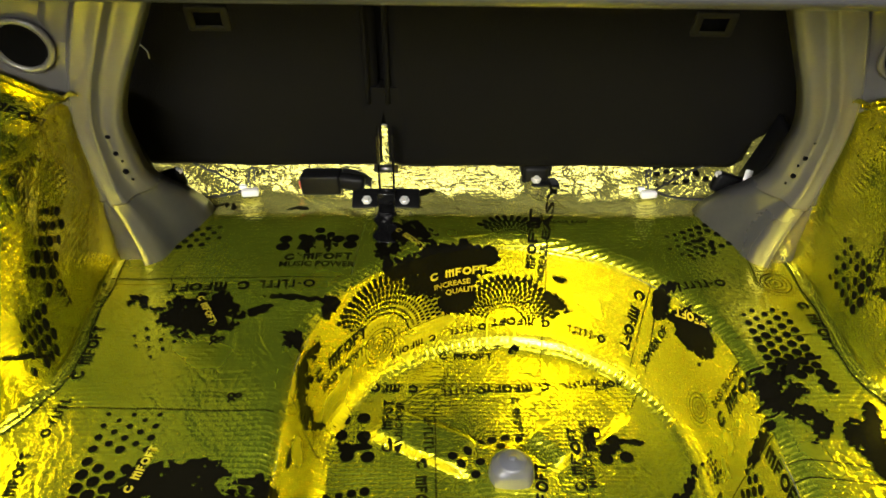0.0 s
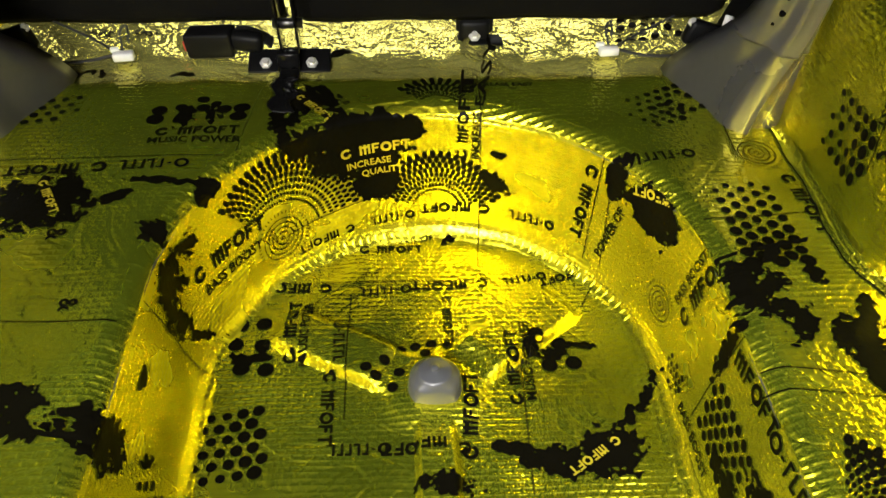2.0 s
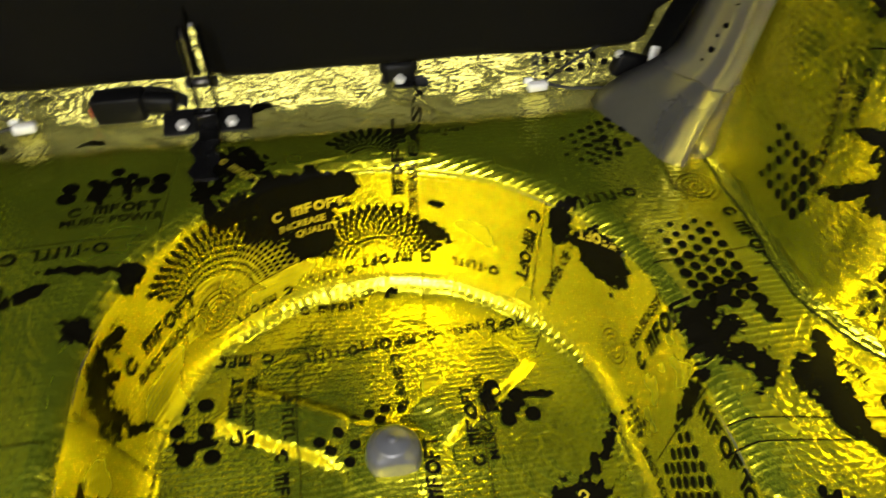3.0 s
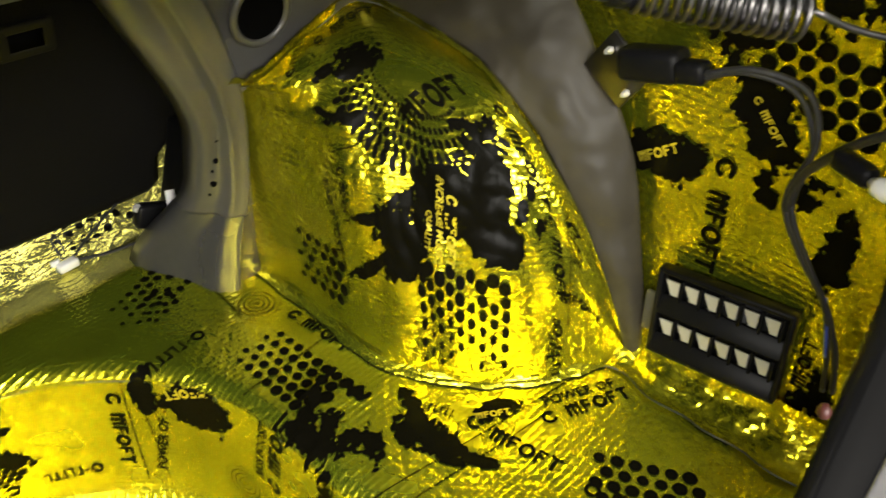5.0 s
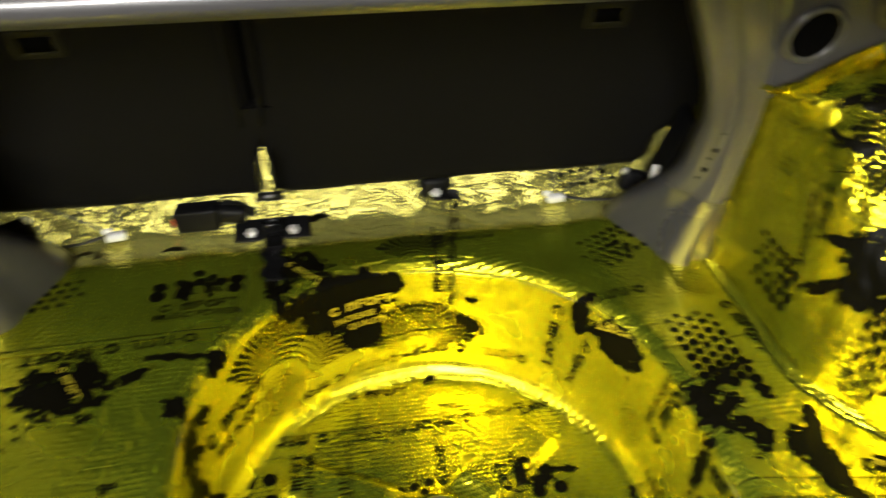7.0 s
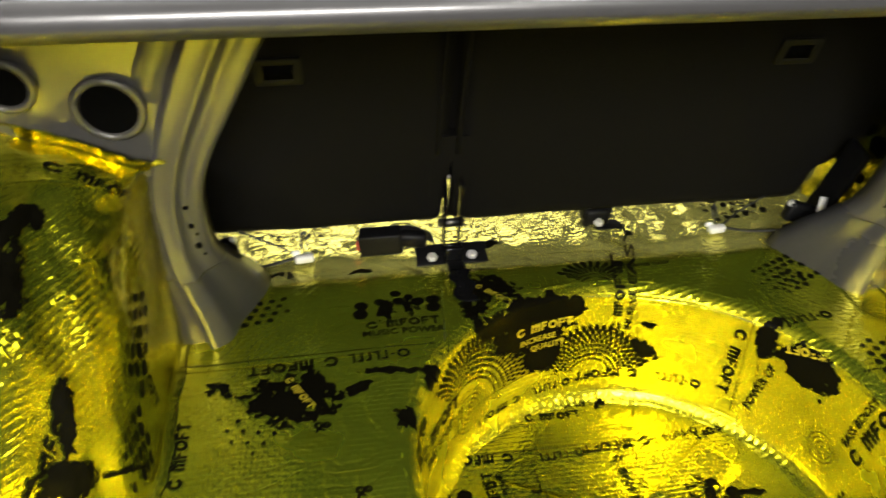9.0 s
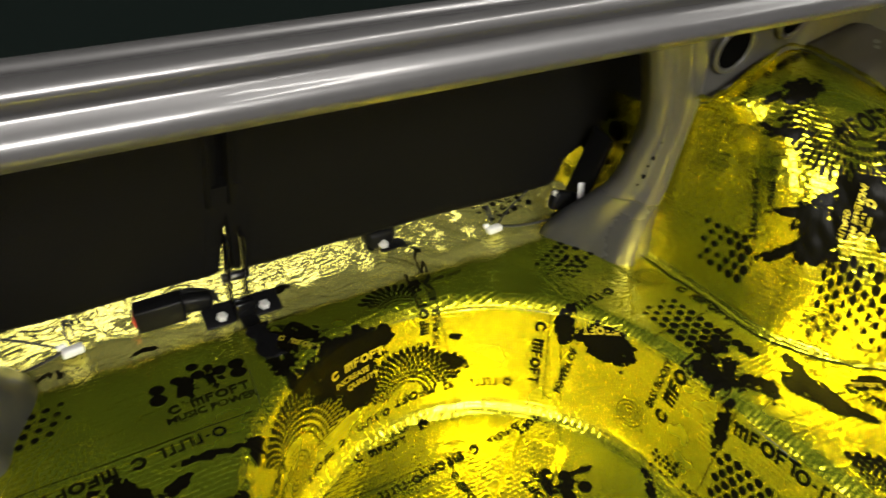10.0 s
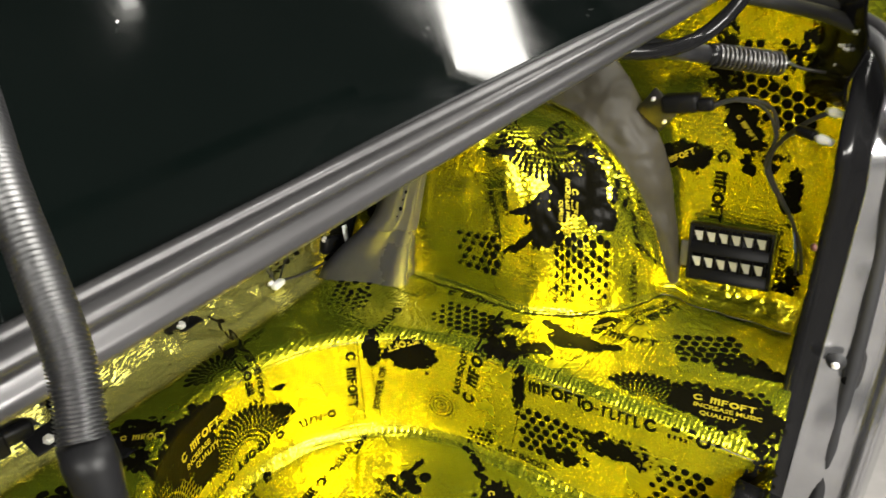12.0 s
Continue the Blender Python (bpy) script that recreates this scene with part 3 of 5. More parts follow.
for side in (-1, 1):
    wedge = bmesh.new()
    near = [wedge.verts.new((GAP + side * x, seat_y(z) - 0.001, z)) for x, z in ((0.0125, 0.035), (0.030, 0.035), (0.030, 0.20), (0.0, 0.20), (0.0, 0.155), (0.006, 0.105))]
    far = [wedge.verts.new(v.co + Vector((0, 0.03, 0))) for v in near]
    wedge.faces.new(near)
    wedge.faces.new(far[::-1])
    for k in range(6):
        wedge.faces.new((near[k], near[(k + 1) % 6], far[(k + 1) % 6], far[k]))
    bmesh.ops.recalc_face_normals(wedge, faces=wedge.faces[:])
    part("cover_edge", wedge, FELT, gap, smooth=False)
for x in (0.122, 0.152):
    part("piping", tube([(x, seat_y(z) - 0.002, z) for z in (0.17, 0.25, 0.4, 0.58)], 0.004, 8), FELT, gap)


# ---- hinge brackets, buckle, clips ----
def bolt(parent, at, r=0.0085, up=(0, -0.5, 1)):
    m = facing(at, up)
    part("bolt", lathe([(0, 0.008), (r * 0.55, 0.008), (r * 0.62, 0.0068), (r * 0.62, 0.003), (r, 0.0024), (r, 0)], m, 6), BOLT, parent, "zinc bolt head", smooth=False)


bracket = thing("seat_hinge_bracket", "black steel centre hinge bracket bolted under the seat split", "bracket")
for x in (0.113, 0.176):
    plate = part("foot_plate", box(0.050, 0.040, 0.005, (x, 1.345, -0.004), 0.002, m=pose(0, 0, 0, 22)), BLACK_PLASTIC, bracket)
    bolt(plate, (x, 1.337, -0.003))
for x in (0.134, 0.158):
    blade = bmesh.new()
    box(0.0035, 0.026, 0.135, (x, 1.352, 0.062), 0.0012, m=pose(0, 0, 0, 14), bm=blade)
    part("blade", blade, DARK_PAINT, bracket)
part("crossbar", box(0.03, 0.02, 0.03, (0.146, 1.333, 0.004), 0.003), DARK_PAINT, bracket)
part("pivot", tube([(0.126, 1.36, 0.045), (0.166, 1.36, 0.045)], 0.007, 12), STEEL, bracket)
part("tail", box(0.026, 0.05, 0.006, (0.147, 1.302, -0.006), 0.002), BLACK_PLASTIC, bracket)

rows = [[Vector((0.147 + 0.030 * (j / 8 - 0.5) + 0.004 * math.sin(i * 0.7), 1.300 - 0.095 * i / 20, floor_height(0.147, 1.300 - 0.095 * i / 20) + 0.006 + 0.002 * noise.noise((i * 0.5, j * 0.4, 4.0)))) for j in range(9)] for i in range(21)]
part("strap", sheet(rows, thick=0.0015), DARK_PAINT, bracket, "shiny black strap lying on the floor")

buckle = thing("seat_belt_buckle", "black seat belt buckle with a red button lying under the seat", "buckle")
bm_pose = pose(0.036, 1.372, 0.012, 0, -6, -8)
housing = part("housing", box(0.068, 0.034, 0.036, bevel=0.004, m=bm_pose, segments=3), BLACK_PLASTIC, buckle)
part("button", box(0.004, 0.026, 0.014, bevel=0.001, m=bm_pose @ pose(-0.0345, 0, 0)), RED, housing, "red release button")
part("neck", box(0.046, 0.024, 0.026, bevel=0.007, m=pose(0.086, 1.366, 0.016, 0, 4, -6)), BLACK_PLASTIC, buckle)
part("strap", sheet([[Vector((0.07 + 0.05 * i / 8, 1.36 + 0.03 * j / 4, 0.028 - 0.02 * (i / 8) ** 2)) for j in range(5)] for i in range(9)], thick=0.0015), TAPE, buckle)

hook = thing("seat_catch", "black moulded seat catch with one bolt on the floor", "catch")
part("body", box(0.046, 0.04, 0.034, (0.406, 1.43, 0.002), 0.009, segments=3), BLACK_PLASTIC, hook)
part("ear", box(0.012, 0.03, 0.03, (0.428, 1.432, 0.012), 0.004), BLACK_PLASTIC, hook)
part("ear", box(0.012, 0.03, 0.03, (0.386, 1.432, 0.012), 0.004), BLACK_PLASTIC, hook)
flange = part("flange", box(0.066, 0.03, 0.005, (0.415, 1.412, -0.012), 0.002), BLACK_PLASTIC, hook)
bolt(flange, (0.406, 1.408, -0.004), 0.0088)

for sgn, x in ((1, 0.713), (-1, 2 * CX - 0.732)):
    outer = thing("seat_side_hinge", "black steel seat side hinge bolted at the seat opening's lower corner", "hinge", group="seat side hinges")
    plate = part("foot_plate", box(0.07, 0.055, 0.006, (x + 0.01 * sgn, 1.30, 0.015), 0.002, m=pose(0, 0, 0, 16, -8 * sgn)), BLACK_PLASTIC, outer)
    part("upright", box(0.012, 0.05, 0.17, (x + 0.034 * sgn, 1.315, 0.085), 0.004, m=pose(0, 0, 0, 14, 10 * sgn)), BLACK_PLASTIC, outer)
    arm = part("arm", box(0.05, 0.02, 0.035, (x - 0.008 * sgn, 1.318, 0.045), 0.006, m=pose(0, 0, 0, 0, 18 * sgn)), BLACK_PLASTIC, outer)
    bolt(plate, (x, 1.290, 0.022), 0.009)
    bolt(arm, (x - 0.026 * sgn, 1.318, 0.062), 0.006)
    if sgn > 0:
        part("label", box(0.013, 0.001, 0.032, (x + 0.012, 1.296, 0.066), 0, m=pose(0, 0, 0, -20, 14, 0)), WHITE, outer, "white paper label with grey bars")
    side = thing("seat_bolster_foil", "crumpled yellow foil over the body side past the seat", "foil lining", group="side foils")
    xx = CX + sgn * 0.525
    rows = [[Vector((xx + sgn * (0.02 + 0.02 * math.sin(5 * i / 14 + j) * 0.3 + 0.012 * noise.noise((i * 0.9, j * 0.5, 2.0))), 1.20 + 0.26 * i / 14, 0.0 + 0.22 * j / 14)) for j in range(15)] for i in range(15)]
    part("foil", sheet(rows), CRUMPLED, side)
    part("foil_edge", tube([r[-1] + Vector((0, 0, 0.0005)) for r in rows], 0.0009, 6), CRUMPLED, side, "curled foil edge")
    ink = bmesh.new()
    for k in range(9):
        p = rows[1 + k][3 + (k * 5) % 9] + Vector((-0.004 * sgn, 0, 0))
        bmesh.ops.create_circle(ink, cap_ends=True, segments=9, radius=0.010 + 0.004 * (k % 3), matrix=facing(p, (-sgn, -0.1, 0)))
    tagged(part("ink_print", ink, INK, side, "black printed spots"), kind="stuff")

for x, y, sgn in ((0.593, 1.357, 1), (-0.084, 1.356, -1)):
    clip = thing("wire_clip", "white plastic connector clip on thin black wires", "clip", group="wire clips")
    body = part("body", box(0.028, 0.014, 0.012, (x, y, 0.0), 0.003, m=pose(0, 0, 0, 0, 0, 8)), WHITE, clip)
    part("tooth", box(0.012, 0.006, 0.008, (x - 0.012, y + 0.006, 0.006), 0.002), WHITE, body)
    part("wire", tube(spline([(x + 0.012 * sgn, y, 0.002), (x + 0.05 * sgn, y - 0.01, -0.002), (x + 0.09 * sgn, y - 0.035, 0.012), (x + 0.125 * sgn, y - 0.05, 0.03)], 24), 0.0022, 8), TAPE, clip)
    part("wire", tube(spline([(x + 0.01 * sgn, y + 0.004, 0.004), (x + 0.05 * sgn, y + 0.03, 0.012), (x + 0.10 * sgn, y + 0.045, 0.03)], 20), 0.0018, 8), TAPE, clip)
    part("wire", tube(spline([(x, y + 0.004, 0.004), (x - 0.004, y + 0.02, 0.024), (x + 0.004, y + 0.03, 0.03), (x + 0.006, y + 0.016, 0.012)], 16), 0.0016, 6), TAPE, clip)

# ---- spare wheel clamp ----
clamp = thing("spare_wheel_clamp", "grey plastic clamp knob screwed down in the wheel well", "clamp knob", (WX, WY, -0.195))
clamp.location = (0, 0, 0)
prof = [(0.0, 0.036), (0.004, 0.036), (0.0055, 0.0345), (0.008, 0.0345), (0.010, 0.033), (0.0175, 0.0325), (0.021, 0.030), (0.0225, 0.026), (0.0265, 0.024), (0.030, 0.019), (0.0315, 0.010), (0.0325, 0.0)]
bm = lathe(prof, pose(WX, WY, -0.199), 40)
for v in bm.verts:
    back = WY - 0.022 - v.co.y
    if back > 0:
        v.co.y = WY - 0.022 - 0.35 * back
        v.co.x = WX + (v.co.x - WX) * 1.05
knob = part("knob", bm, GREY_PLASTIC, clamp)
part("button", lathe([(0, 0.0), (0.0042, 0.0), (0.005, -0.001), (0.005, -0.003)], pose(WX, WY, -0.1605), 20), GREY_PLASTIC, knob)

# ---- quarter panels, lined with foil ----
def quarter_at(y, z, flip=False):
    x = 0.985 + 0.03 * max(0.0, (y - 0.75) / 0.2) - 0.05 * max(0.0, (z - 0.34) / 0.26) ** 2 + wobble((y, z, 9), 7, 0.006) + wobble((y, z, 4), 24, 0.0022)
    p = Vector((x, y, z))
    return mirror(p) if flip else p


for flip in (False, True):
    quarter = thing("wall_east_lining" if not flip else "wall_west_lining", "car quarter panel lined with yellow printed foil", "body side", kind="structure")
    for y0, y1, z0, z1, lift in ((0.66, 0.98, -0.01, 0.60, 0.0), (0.44, 0.672, 0.19, 0.60, 0.0014), (0.44, 0.668, -0.01, 0.20, 0.0006)):
        rows = [[quarter_at(y0 + (y1 - y0) * i / 30, z0 + (z1 - z0) * j / 36, flip) + Vector((lift if flip else -lift, 0, 0)) for j in range(37)] for i in range(31)]
        foil_sheet("foil_mat", sheet(rows, [[(p.y, p.z) for p in row] for row in rows]), quarter, lambda p: Vector((1 if flip else -1, 0, 0)), CRUMPLED)
    part("steel_skin", box(0.004, 0.60, 0.64, (0.99 + 0.04 if not flip else 2 * CX - 1.03, 0.74, 0.29), 0), GREY, quarter)

fillet = thing("corner_foil", "crumpled yellow foil pressed into the bend under the vent", "foil lining")
rows = []
for i in range(71):
    y = 0.515 + 0.225 * i / 70
    row = []
    for j in range(25):
        a = math.pi / 2 * j / 24
        p = Vector((0.925 + 0.045 * math.sin(a) + 0.016 * noise.noise((y * 16, 1.0, 3.0)) * (1 - j / 24), y, 0.006 + 0.045 * (1 - math.cos(a))))
        fold = 0.0040 * noise.noise((y * 30, j * 0.16, 2.0)) + 0.0022 * noise.noise((y * 90, j * 0.4, 6.0))
        row.append(p + Vector((-0.7, 0, 0.7)) * fold * math.sin(math.pi * j / 24) ** 0.5)
    rows.append(row)
foil_sheet("foil", sheet(rows), fillet, lambda p: Vector((-1, 0, 1)), CRUMPLED)
torn_edge = [r[0] + Vector((0, 0, 0.001)) for r in rows]
part("torn_edge", tube(torn_edge, 0.0009, 6), STEEL, fillet, "bare aluminium torn edge")

# vent: two rows of five rubber flaps in a black frame
vent = thing("pressure_vent", "black plastic body vent with two rows of cream flaps", "air vent")
vm = facing((0.966, 0.641, 0.098), (-1, -0.06, 0.1)) @ pose(0, 0, 0, 0, 0, 4) @ Matrix.Diagonal((0.92, 0.96, 1, 1))
rim = bmesh.new()
for w, h, dx, dy in ((0.148, 0.006, 0, 0.051), (0.148, 0.006, 0, -0.051), (0.006, 0.107, 0.072, 0), (0.006, 0.107, -0.072, 0)):
    box(w, h, 0.016, bm=rim, bevel=0.0018, m=vm @ pose(dx, dy, 0))
part("frame", rim, BLACK_PLASTIC, vent)
part("back_plate", box(0.14, 0.10, 0.003, bevel=0, m=vm @ pose(0, 0, -0.009)), BLACK_PLASTIC, vent)
for r in (0, 1):
    y0 = 0.030 - 0.050 * r
    louvre = part("louvre", box(0.140, 0.022, 0.004, bevel=0.0015, m=vm @ pose(0, y0 - 0.021, 0.003, -24)), BLACK_PLASTIC, vent)
    for k in range(6):
        fx = -0.0585 + 0.0222 * k
        flap = bmesh.new()
        out = [(-0.0085, 0.009), (0.0076, 0.009), (0.0068, -0.009), (-0.0008, -0.009)]
        low = [flap.verts.new(vm @ Vector((fx + x, y0 + y, -0.0005 + 0.1 * y))) for x, y in out]
        top = [flap.verts.new(vm @ Vector((fx + x, y0 + y, 0.0015 + 0.1 * y))) for x, y in out]
        flap.faces.new(top[::-1])
        flap.faces.new(low)
        for a in range(4):
            flap.faces.new((low[a], low[(a + 1) % 4], top[(a + 1) % 4], top[a]))
        bmesh.ops.recalc_face_normals(flap, faces=flap.faces[:])
        part("flap", flap, CREAM, louvre, smooth=False)
        part("mullion", box(0.003, 0.026, 0.008, bevel=0.0008, m=vm @ pose(fx + 0.0112, y0, 0.0)), BLACK_PLASTIC, louvre)
part("ear", box(0.016, 0.05, 0.006, bevel=0.003, m=vm @ pose(-0.082, -0.01, -0.004)), GREY, vent, "grey fixing ear")

# lid spring and its rod
rod = thing("lid_spring", "steel coil spring of the boot lid hinge with a hooked end", "spring")
a, b = Vector((0.725, 0.654, 0.496)), Vector((0.797, 0.588, 0.477))
axis = (b - a).normalized()
s1 = axis.orthogonal().normalized()
s2 = axis.cross(s1)
turns = 15
coil = [a + (b - a) * (k / 300) + 0.0135 * (math.cos(2 * math.pi * turns * k / 300) * s1 + math.sin(2 * math.pi * turns * k / 300) * s2) for k in range(301)]
part("coil", tube(coil, 0.0019, 8), STEEL, rod)
part("hook", tube([coil[-1], b + axis * 0.004, *spline([b + axis * 0.006 + Vector((0, 0, 0.004)), (0.818, 0.568, 0.470), (0.838, 0.549, 0.463), (0.846, 0.541, 0.461)], 12)], 0.0020, 8), STEEL, rod)
part("rod_sleeve", tube([a - axis * 0.10, a - axis * 0.004], 0.0115, 20), CONDUIT, rod)
part("collar", tube([a - axis * 0.012, a + axis * 0.002], 0.0135, 20), DARK_PAINT, rod)
for flip in (False,):
    arm = thing("boot_lid_gooseneck", "black gooseneck hinge arm of the boot lid", "hinge")
    pts = spline([(0.58, 0.76, 0.52), (0.64, 0.70, 0.515), (0.70, 0.665, 0.525), (0.735, 0.63, 0.575), (0.745, 0.61, 0.66), (0.742, 0.64, 0.80), (0.735, 0.74, 0.985), (0.72, 0.85, 1.29)], 46)
    pts = [mirror(p) for p in pts] if flip else pts
    part("arm", tube(pts, 0.0095, 12), DARK_PAINT, arm)
    part("pivot_pin", tube([pts[0] + Vector((-0.016, -0.006, 0)), pts[0] + Vector((0.016, 0.006, 0))], 0.006, 12), STEEL, arm, "steel pivot pin")

# conduit on the hinge side
cond = thing("wiring_conduit", "grey corrugated wiring conduit hanging from the boot lid", "conduit")
cp = spline([(-0.05, 0.85, 1.28), (-0.075, 0.81, 0.95), (-0.095, 0.765, 0.76), (-0.1108, 0.7241, 0.7001), (-0.1314, 0.6794, 0.6734), (-0.1452, 0.6493, 0.6537), (-0.1555, 0.6217, 0.6304), (-0.1633, 0.6028, 0.6124), (-0.1719, 0.5916, 0.5926)], 560)
part("corrugated_tube", tube(cp, [0.0078 if (k // 2) % 2 else 0.0067 for k in range(560)], 20), CONDUIT, cond)
part("rubber_boot", tube([cp[-1], cp[-1] + Vector((-0.001, -0.003, -0.008)), cp[-1] + Vector((-0.002, -0.006, -0.02)), cp[-1] + Vector((-0.003, -0.008, -0.03))], [0.0080, 0.0085, 0.0070, 0.0078], 20), BLACK_PLASTIC, cond)
part("loom", tube(spline([cp[-1] + Vector((-0.003, -0.008, -0.028)), (-0.190, 0.575, 0.53), (-0.24, 0.60, 0.42)], 20), 0.006, 10), TAPE, cond)

# lid release motor on the quarter panel
motor = thing("lock_motor", "black lock motor on a small zinc plate fixed to the foil", "motor")
plate = part("plate", box(0.004, 0.055, 0.05, (0.955, 0.792, 0.335), 0.001, m=pose(0, 0, 0, 35)), STEEL, motor)
part("body", box(0.03, 0.062, 0.030, (0.945, 0.752, 0.356), 0.008, m=pose(0, 0, 0, -12), segments=3), BLACK_PLASTIC, motor)
part("cap", box(0.020, 0.028, 0.020, (0.940, 0.712, 0.362), 0.005, m=pose(0, 0, 0, -12)), BLACK_PLASTIC, motor)
for y, z in ((0.80, 0.353), (0.777, 0.318)):
    bolt(plate, (0.951, y, z), 0.004, (-1, 0, 0))
loom = thing("wiring_loom", "black cloth-taped wiring loom hanging over the foil", "wiring")
LOOM = [(0.937, 0.702, 0.364), (0.935, 0.659, 0.381), (0.945, 0.618, 0.372), (0.945, 0.601, 0.333), (0.93, 0.606, 0.287), (0.935, 0.583, 0.241), (0.945, 0.556, 0.201), (0.955, 0.535, 0.150), (0.962, 0.525, 0.10)]
for dy, dz, r in ((0.0, 0.0, 0.0030), (0.008, -0.004, 0.0024)):
    part("branch", tube(spline([Vector(p) + Vector((0, dy * math.sin(k), dz)) for k, p in enumerate(LOOM)], 60), r, 10), TAPE, loom)
part("branch", tube(spline([(0.93, 0.604, 0.280), (0.922, 0.598, 0.315), (0.905, 0.58, 0.346), (0.885, 0.555, 0.378), (0.872, 0.530, 0.400)], 40), 0.0036, 10), TAPE, loom)
part("blue_wire", tube(spline([(0.90, 0.572, 0.35), (0.885, 0.56, 0.366), (0.868, 0.548, 0.372)], 16), 0.001, 6), BLUE, loom)
part("blue_wire", tube(spline([(0.945, 0.556, 0.205), (0.948, 0.548, 0.18), (0.955, 0.54, 0.14)], 16), 0.0018, 6), BLUE, loom)
for at, back in (((0.838, 0.526, 0.374), True), ((0.866, 0.522, 0.404), False)):
    plug = thing("lamp_plug", "white lamp connector plugged in beside the tail lamp opening", "connector", group="lamp plugs")
    at = Vector(at)
    part("collar", lathe([(0, 0.012), (0.0035, 0.012), (0.0035, 0.006), (0.006, 0.005), (0.0066, 0.003), (0.0066, -0.006), (0.0050, -0.008), (0.005, -0.016), (0, -0.016)], facing(at, (0.45, 0.85, 0.0)), 16), WHITE, plug)
    if back:
        part("shell", box(0.014, 0.032, 0.014, at + Vector((0.012, 0.022, 0.001)), 0.004, m=pose(0, 0, 0, 0, 0, -28)), BLACK_PLASTIC, plug)

# ---- rear corner, seal and tail panel ----
for flip in (False,):
    corner = thing("boot_jamb", "dark glossy painted jamb of the boot opening", "jamb", group="boot jambs")
    rows = []
    for i in range(41):
        z = -0.24 + 0.74 * i / 40
        lean = 0.014 * math.sin(z * 9)
        row = [(0.803, 0.4905), (0.788, 0.4945), (0.781, 0.4935), (0.779, 0.486), (0.784, 0.476), (0.80, 0.462), (0.806, 0.452), (0.812, 0.435), (0.818, 0.41), (0.823, 0.385), (0.82, 0.376), (0.813, 0.372), (0.812, 0.364), (0.82, 0.356), (0.90, 0.345)]
        wave = 0.005 * math.sin(z * 21 + 0.6) + 0.003 * math.sin(z * 47)
        away = 0.9 * max(0.0, z - 0.38)
        row = spline([(x + away + lean * 0.4 + wave * min(1.0, max(0.0, (0.47 - y) / 0.05)), y + 0.10 * max(0.0, z - 0.33) ** 1.0, z) for x, y in row], 50)
        rows.append([mirror(p) if flip else p for p in row])
    part("inner_edge", sheet([r[:20] for r in rows], thick=0.001), DARK_PAINT, corner)
    part("face", sheet([r[19:] for r in rows], thick=0.001), JAMB, corner)
    m1 = Vector((0.806, 0.436, 0.059))
    mm = mirror(m1) if flip else m1
    buffer = part("buffer", lathe([(0, 0.012), (0.006, 0.012), (0.008, 0.009), (0.010, 0.004), (0.014, 0.0)], facing(mm, (1 if flip else -1, -0.1, 0.1)), 20), RUBBER, corner)
    bolt(buffer, mm + Vector((0.012 if flip else -0.012, -0.001, 0.001)), 0.006, (1 if flip else -1, 0, 0.2))
    for y, z, r in ((0.416, 0.028, 0.008), (0.424, -0.151, 0.014)):
        p = Vector((0.8135, y, z))
        p = mirror(p) if flip else p
        # black disc on the face, the drain's inner shade as colour
        part("drain_hole_shade", lathe([(0, 0.003), (r * 0.8, 0.003), (r, 0.001)], facing(p, (1 if flip else -1, -0.2, 0)), 16), HOLE_SHADE, corner)
    rib = [Vector((0.814, 0.425 + 0.020 * math.cos(k / 24 * 6.2832), -0.150 + 0.030 * math.sin(k / 24 * 6.2832))) for k in range(25)]
    part("pressed_ring", tube(rib, 0.0028, 8, caps=False), DARK_PAINT, corner)
    rows = [[Vector((0.80 + 0.15 * i / 14, 0.50 + 0.075 * i / 14 + 0.006 * math.sin(j * 0.8), 0.40 + 0.03 * (1 - i / 14) + 0.16 * j / 12)) for j in range(13)] for i in range(15)]
    corner_panel = part("corner_panel", sheet(both(rows, flip), thick=0.001), DARK_PAINT, corner, "black painted corner pressing")
    for i in range(7):
        p = Vector((0.835 + 0.016 * (i % 3), 0.512 + 0.008 * (i % 3), 0.44 + 0.026 * (i // 2)))
        bolt(corner_panel, mirror(p) if flip else p, 0.0035, (0.4 if flip else -0.4, 0.9, 0.2))
    seal = thing("boot_seal", "black rubber seal round the boot opening with a grey lip", "seal", group="boot seals")
    path = spline([(0.93, 0.92, 0.575), (0.925, 0.80, 0.552), (0.922, 0.70, 0.535), (0.912, 0.615, 0.528), (0.862, 0.535, 0.524), (0.822, 0.478, 0.500), (0.815, 0.445, 0.42), (0.818, 0.428, 0.32), (0.819, 0.418, 0.2), (0.819, 0.412, 0.0), (0.816, 0.41, -0.22)], 110)
    path = [mirror(p) if flip else p for p in path]
    part("bulb", tube(path, 0.010, 14), RUBBER, seal)
    sg = -1 if flip else 1
    part("painted_lip", tube([p + Vector((0.012 * sg, -0.008, 0.010)) for p in path], 0.007, 12), SILVER, seal, "grey painted gutter lip")
tail = thing("tail_panel", "grey painted tail panel behind the boot floor", "body panel")
rows = []
for k in range(31):
    x = CX - 0.50 + 0.80 * k / 30
    rows.append(spline([(x, 0.50, 0.0), (x, 0.43, -0.005), (x, 0.40, 0.0), (x, 0.39, 0.02), (x, 0.375, 0.035), (x, 0.34, 0.04), (x, 0.32, 0.02), (x, 0.32, -0.3)], 40))
part("pressing", sheet(rows, thick=0.001), DARK_PAINT, tail)

lid = thing("open_tailgate", "open dark-lined boot lid standing above the rear window", "boot lid")
part("inner_panel", box(1.15, 0.03, 0.55, (CX, 0.82, 1.55), 0.012, m=pose(0, 0, 0, 8), segments=3), FELT, lid, "dark lining")

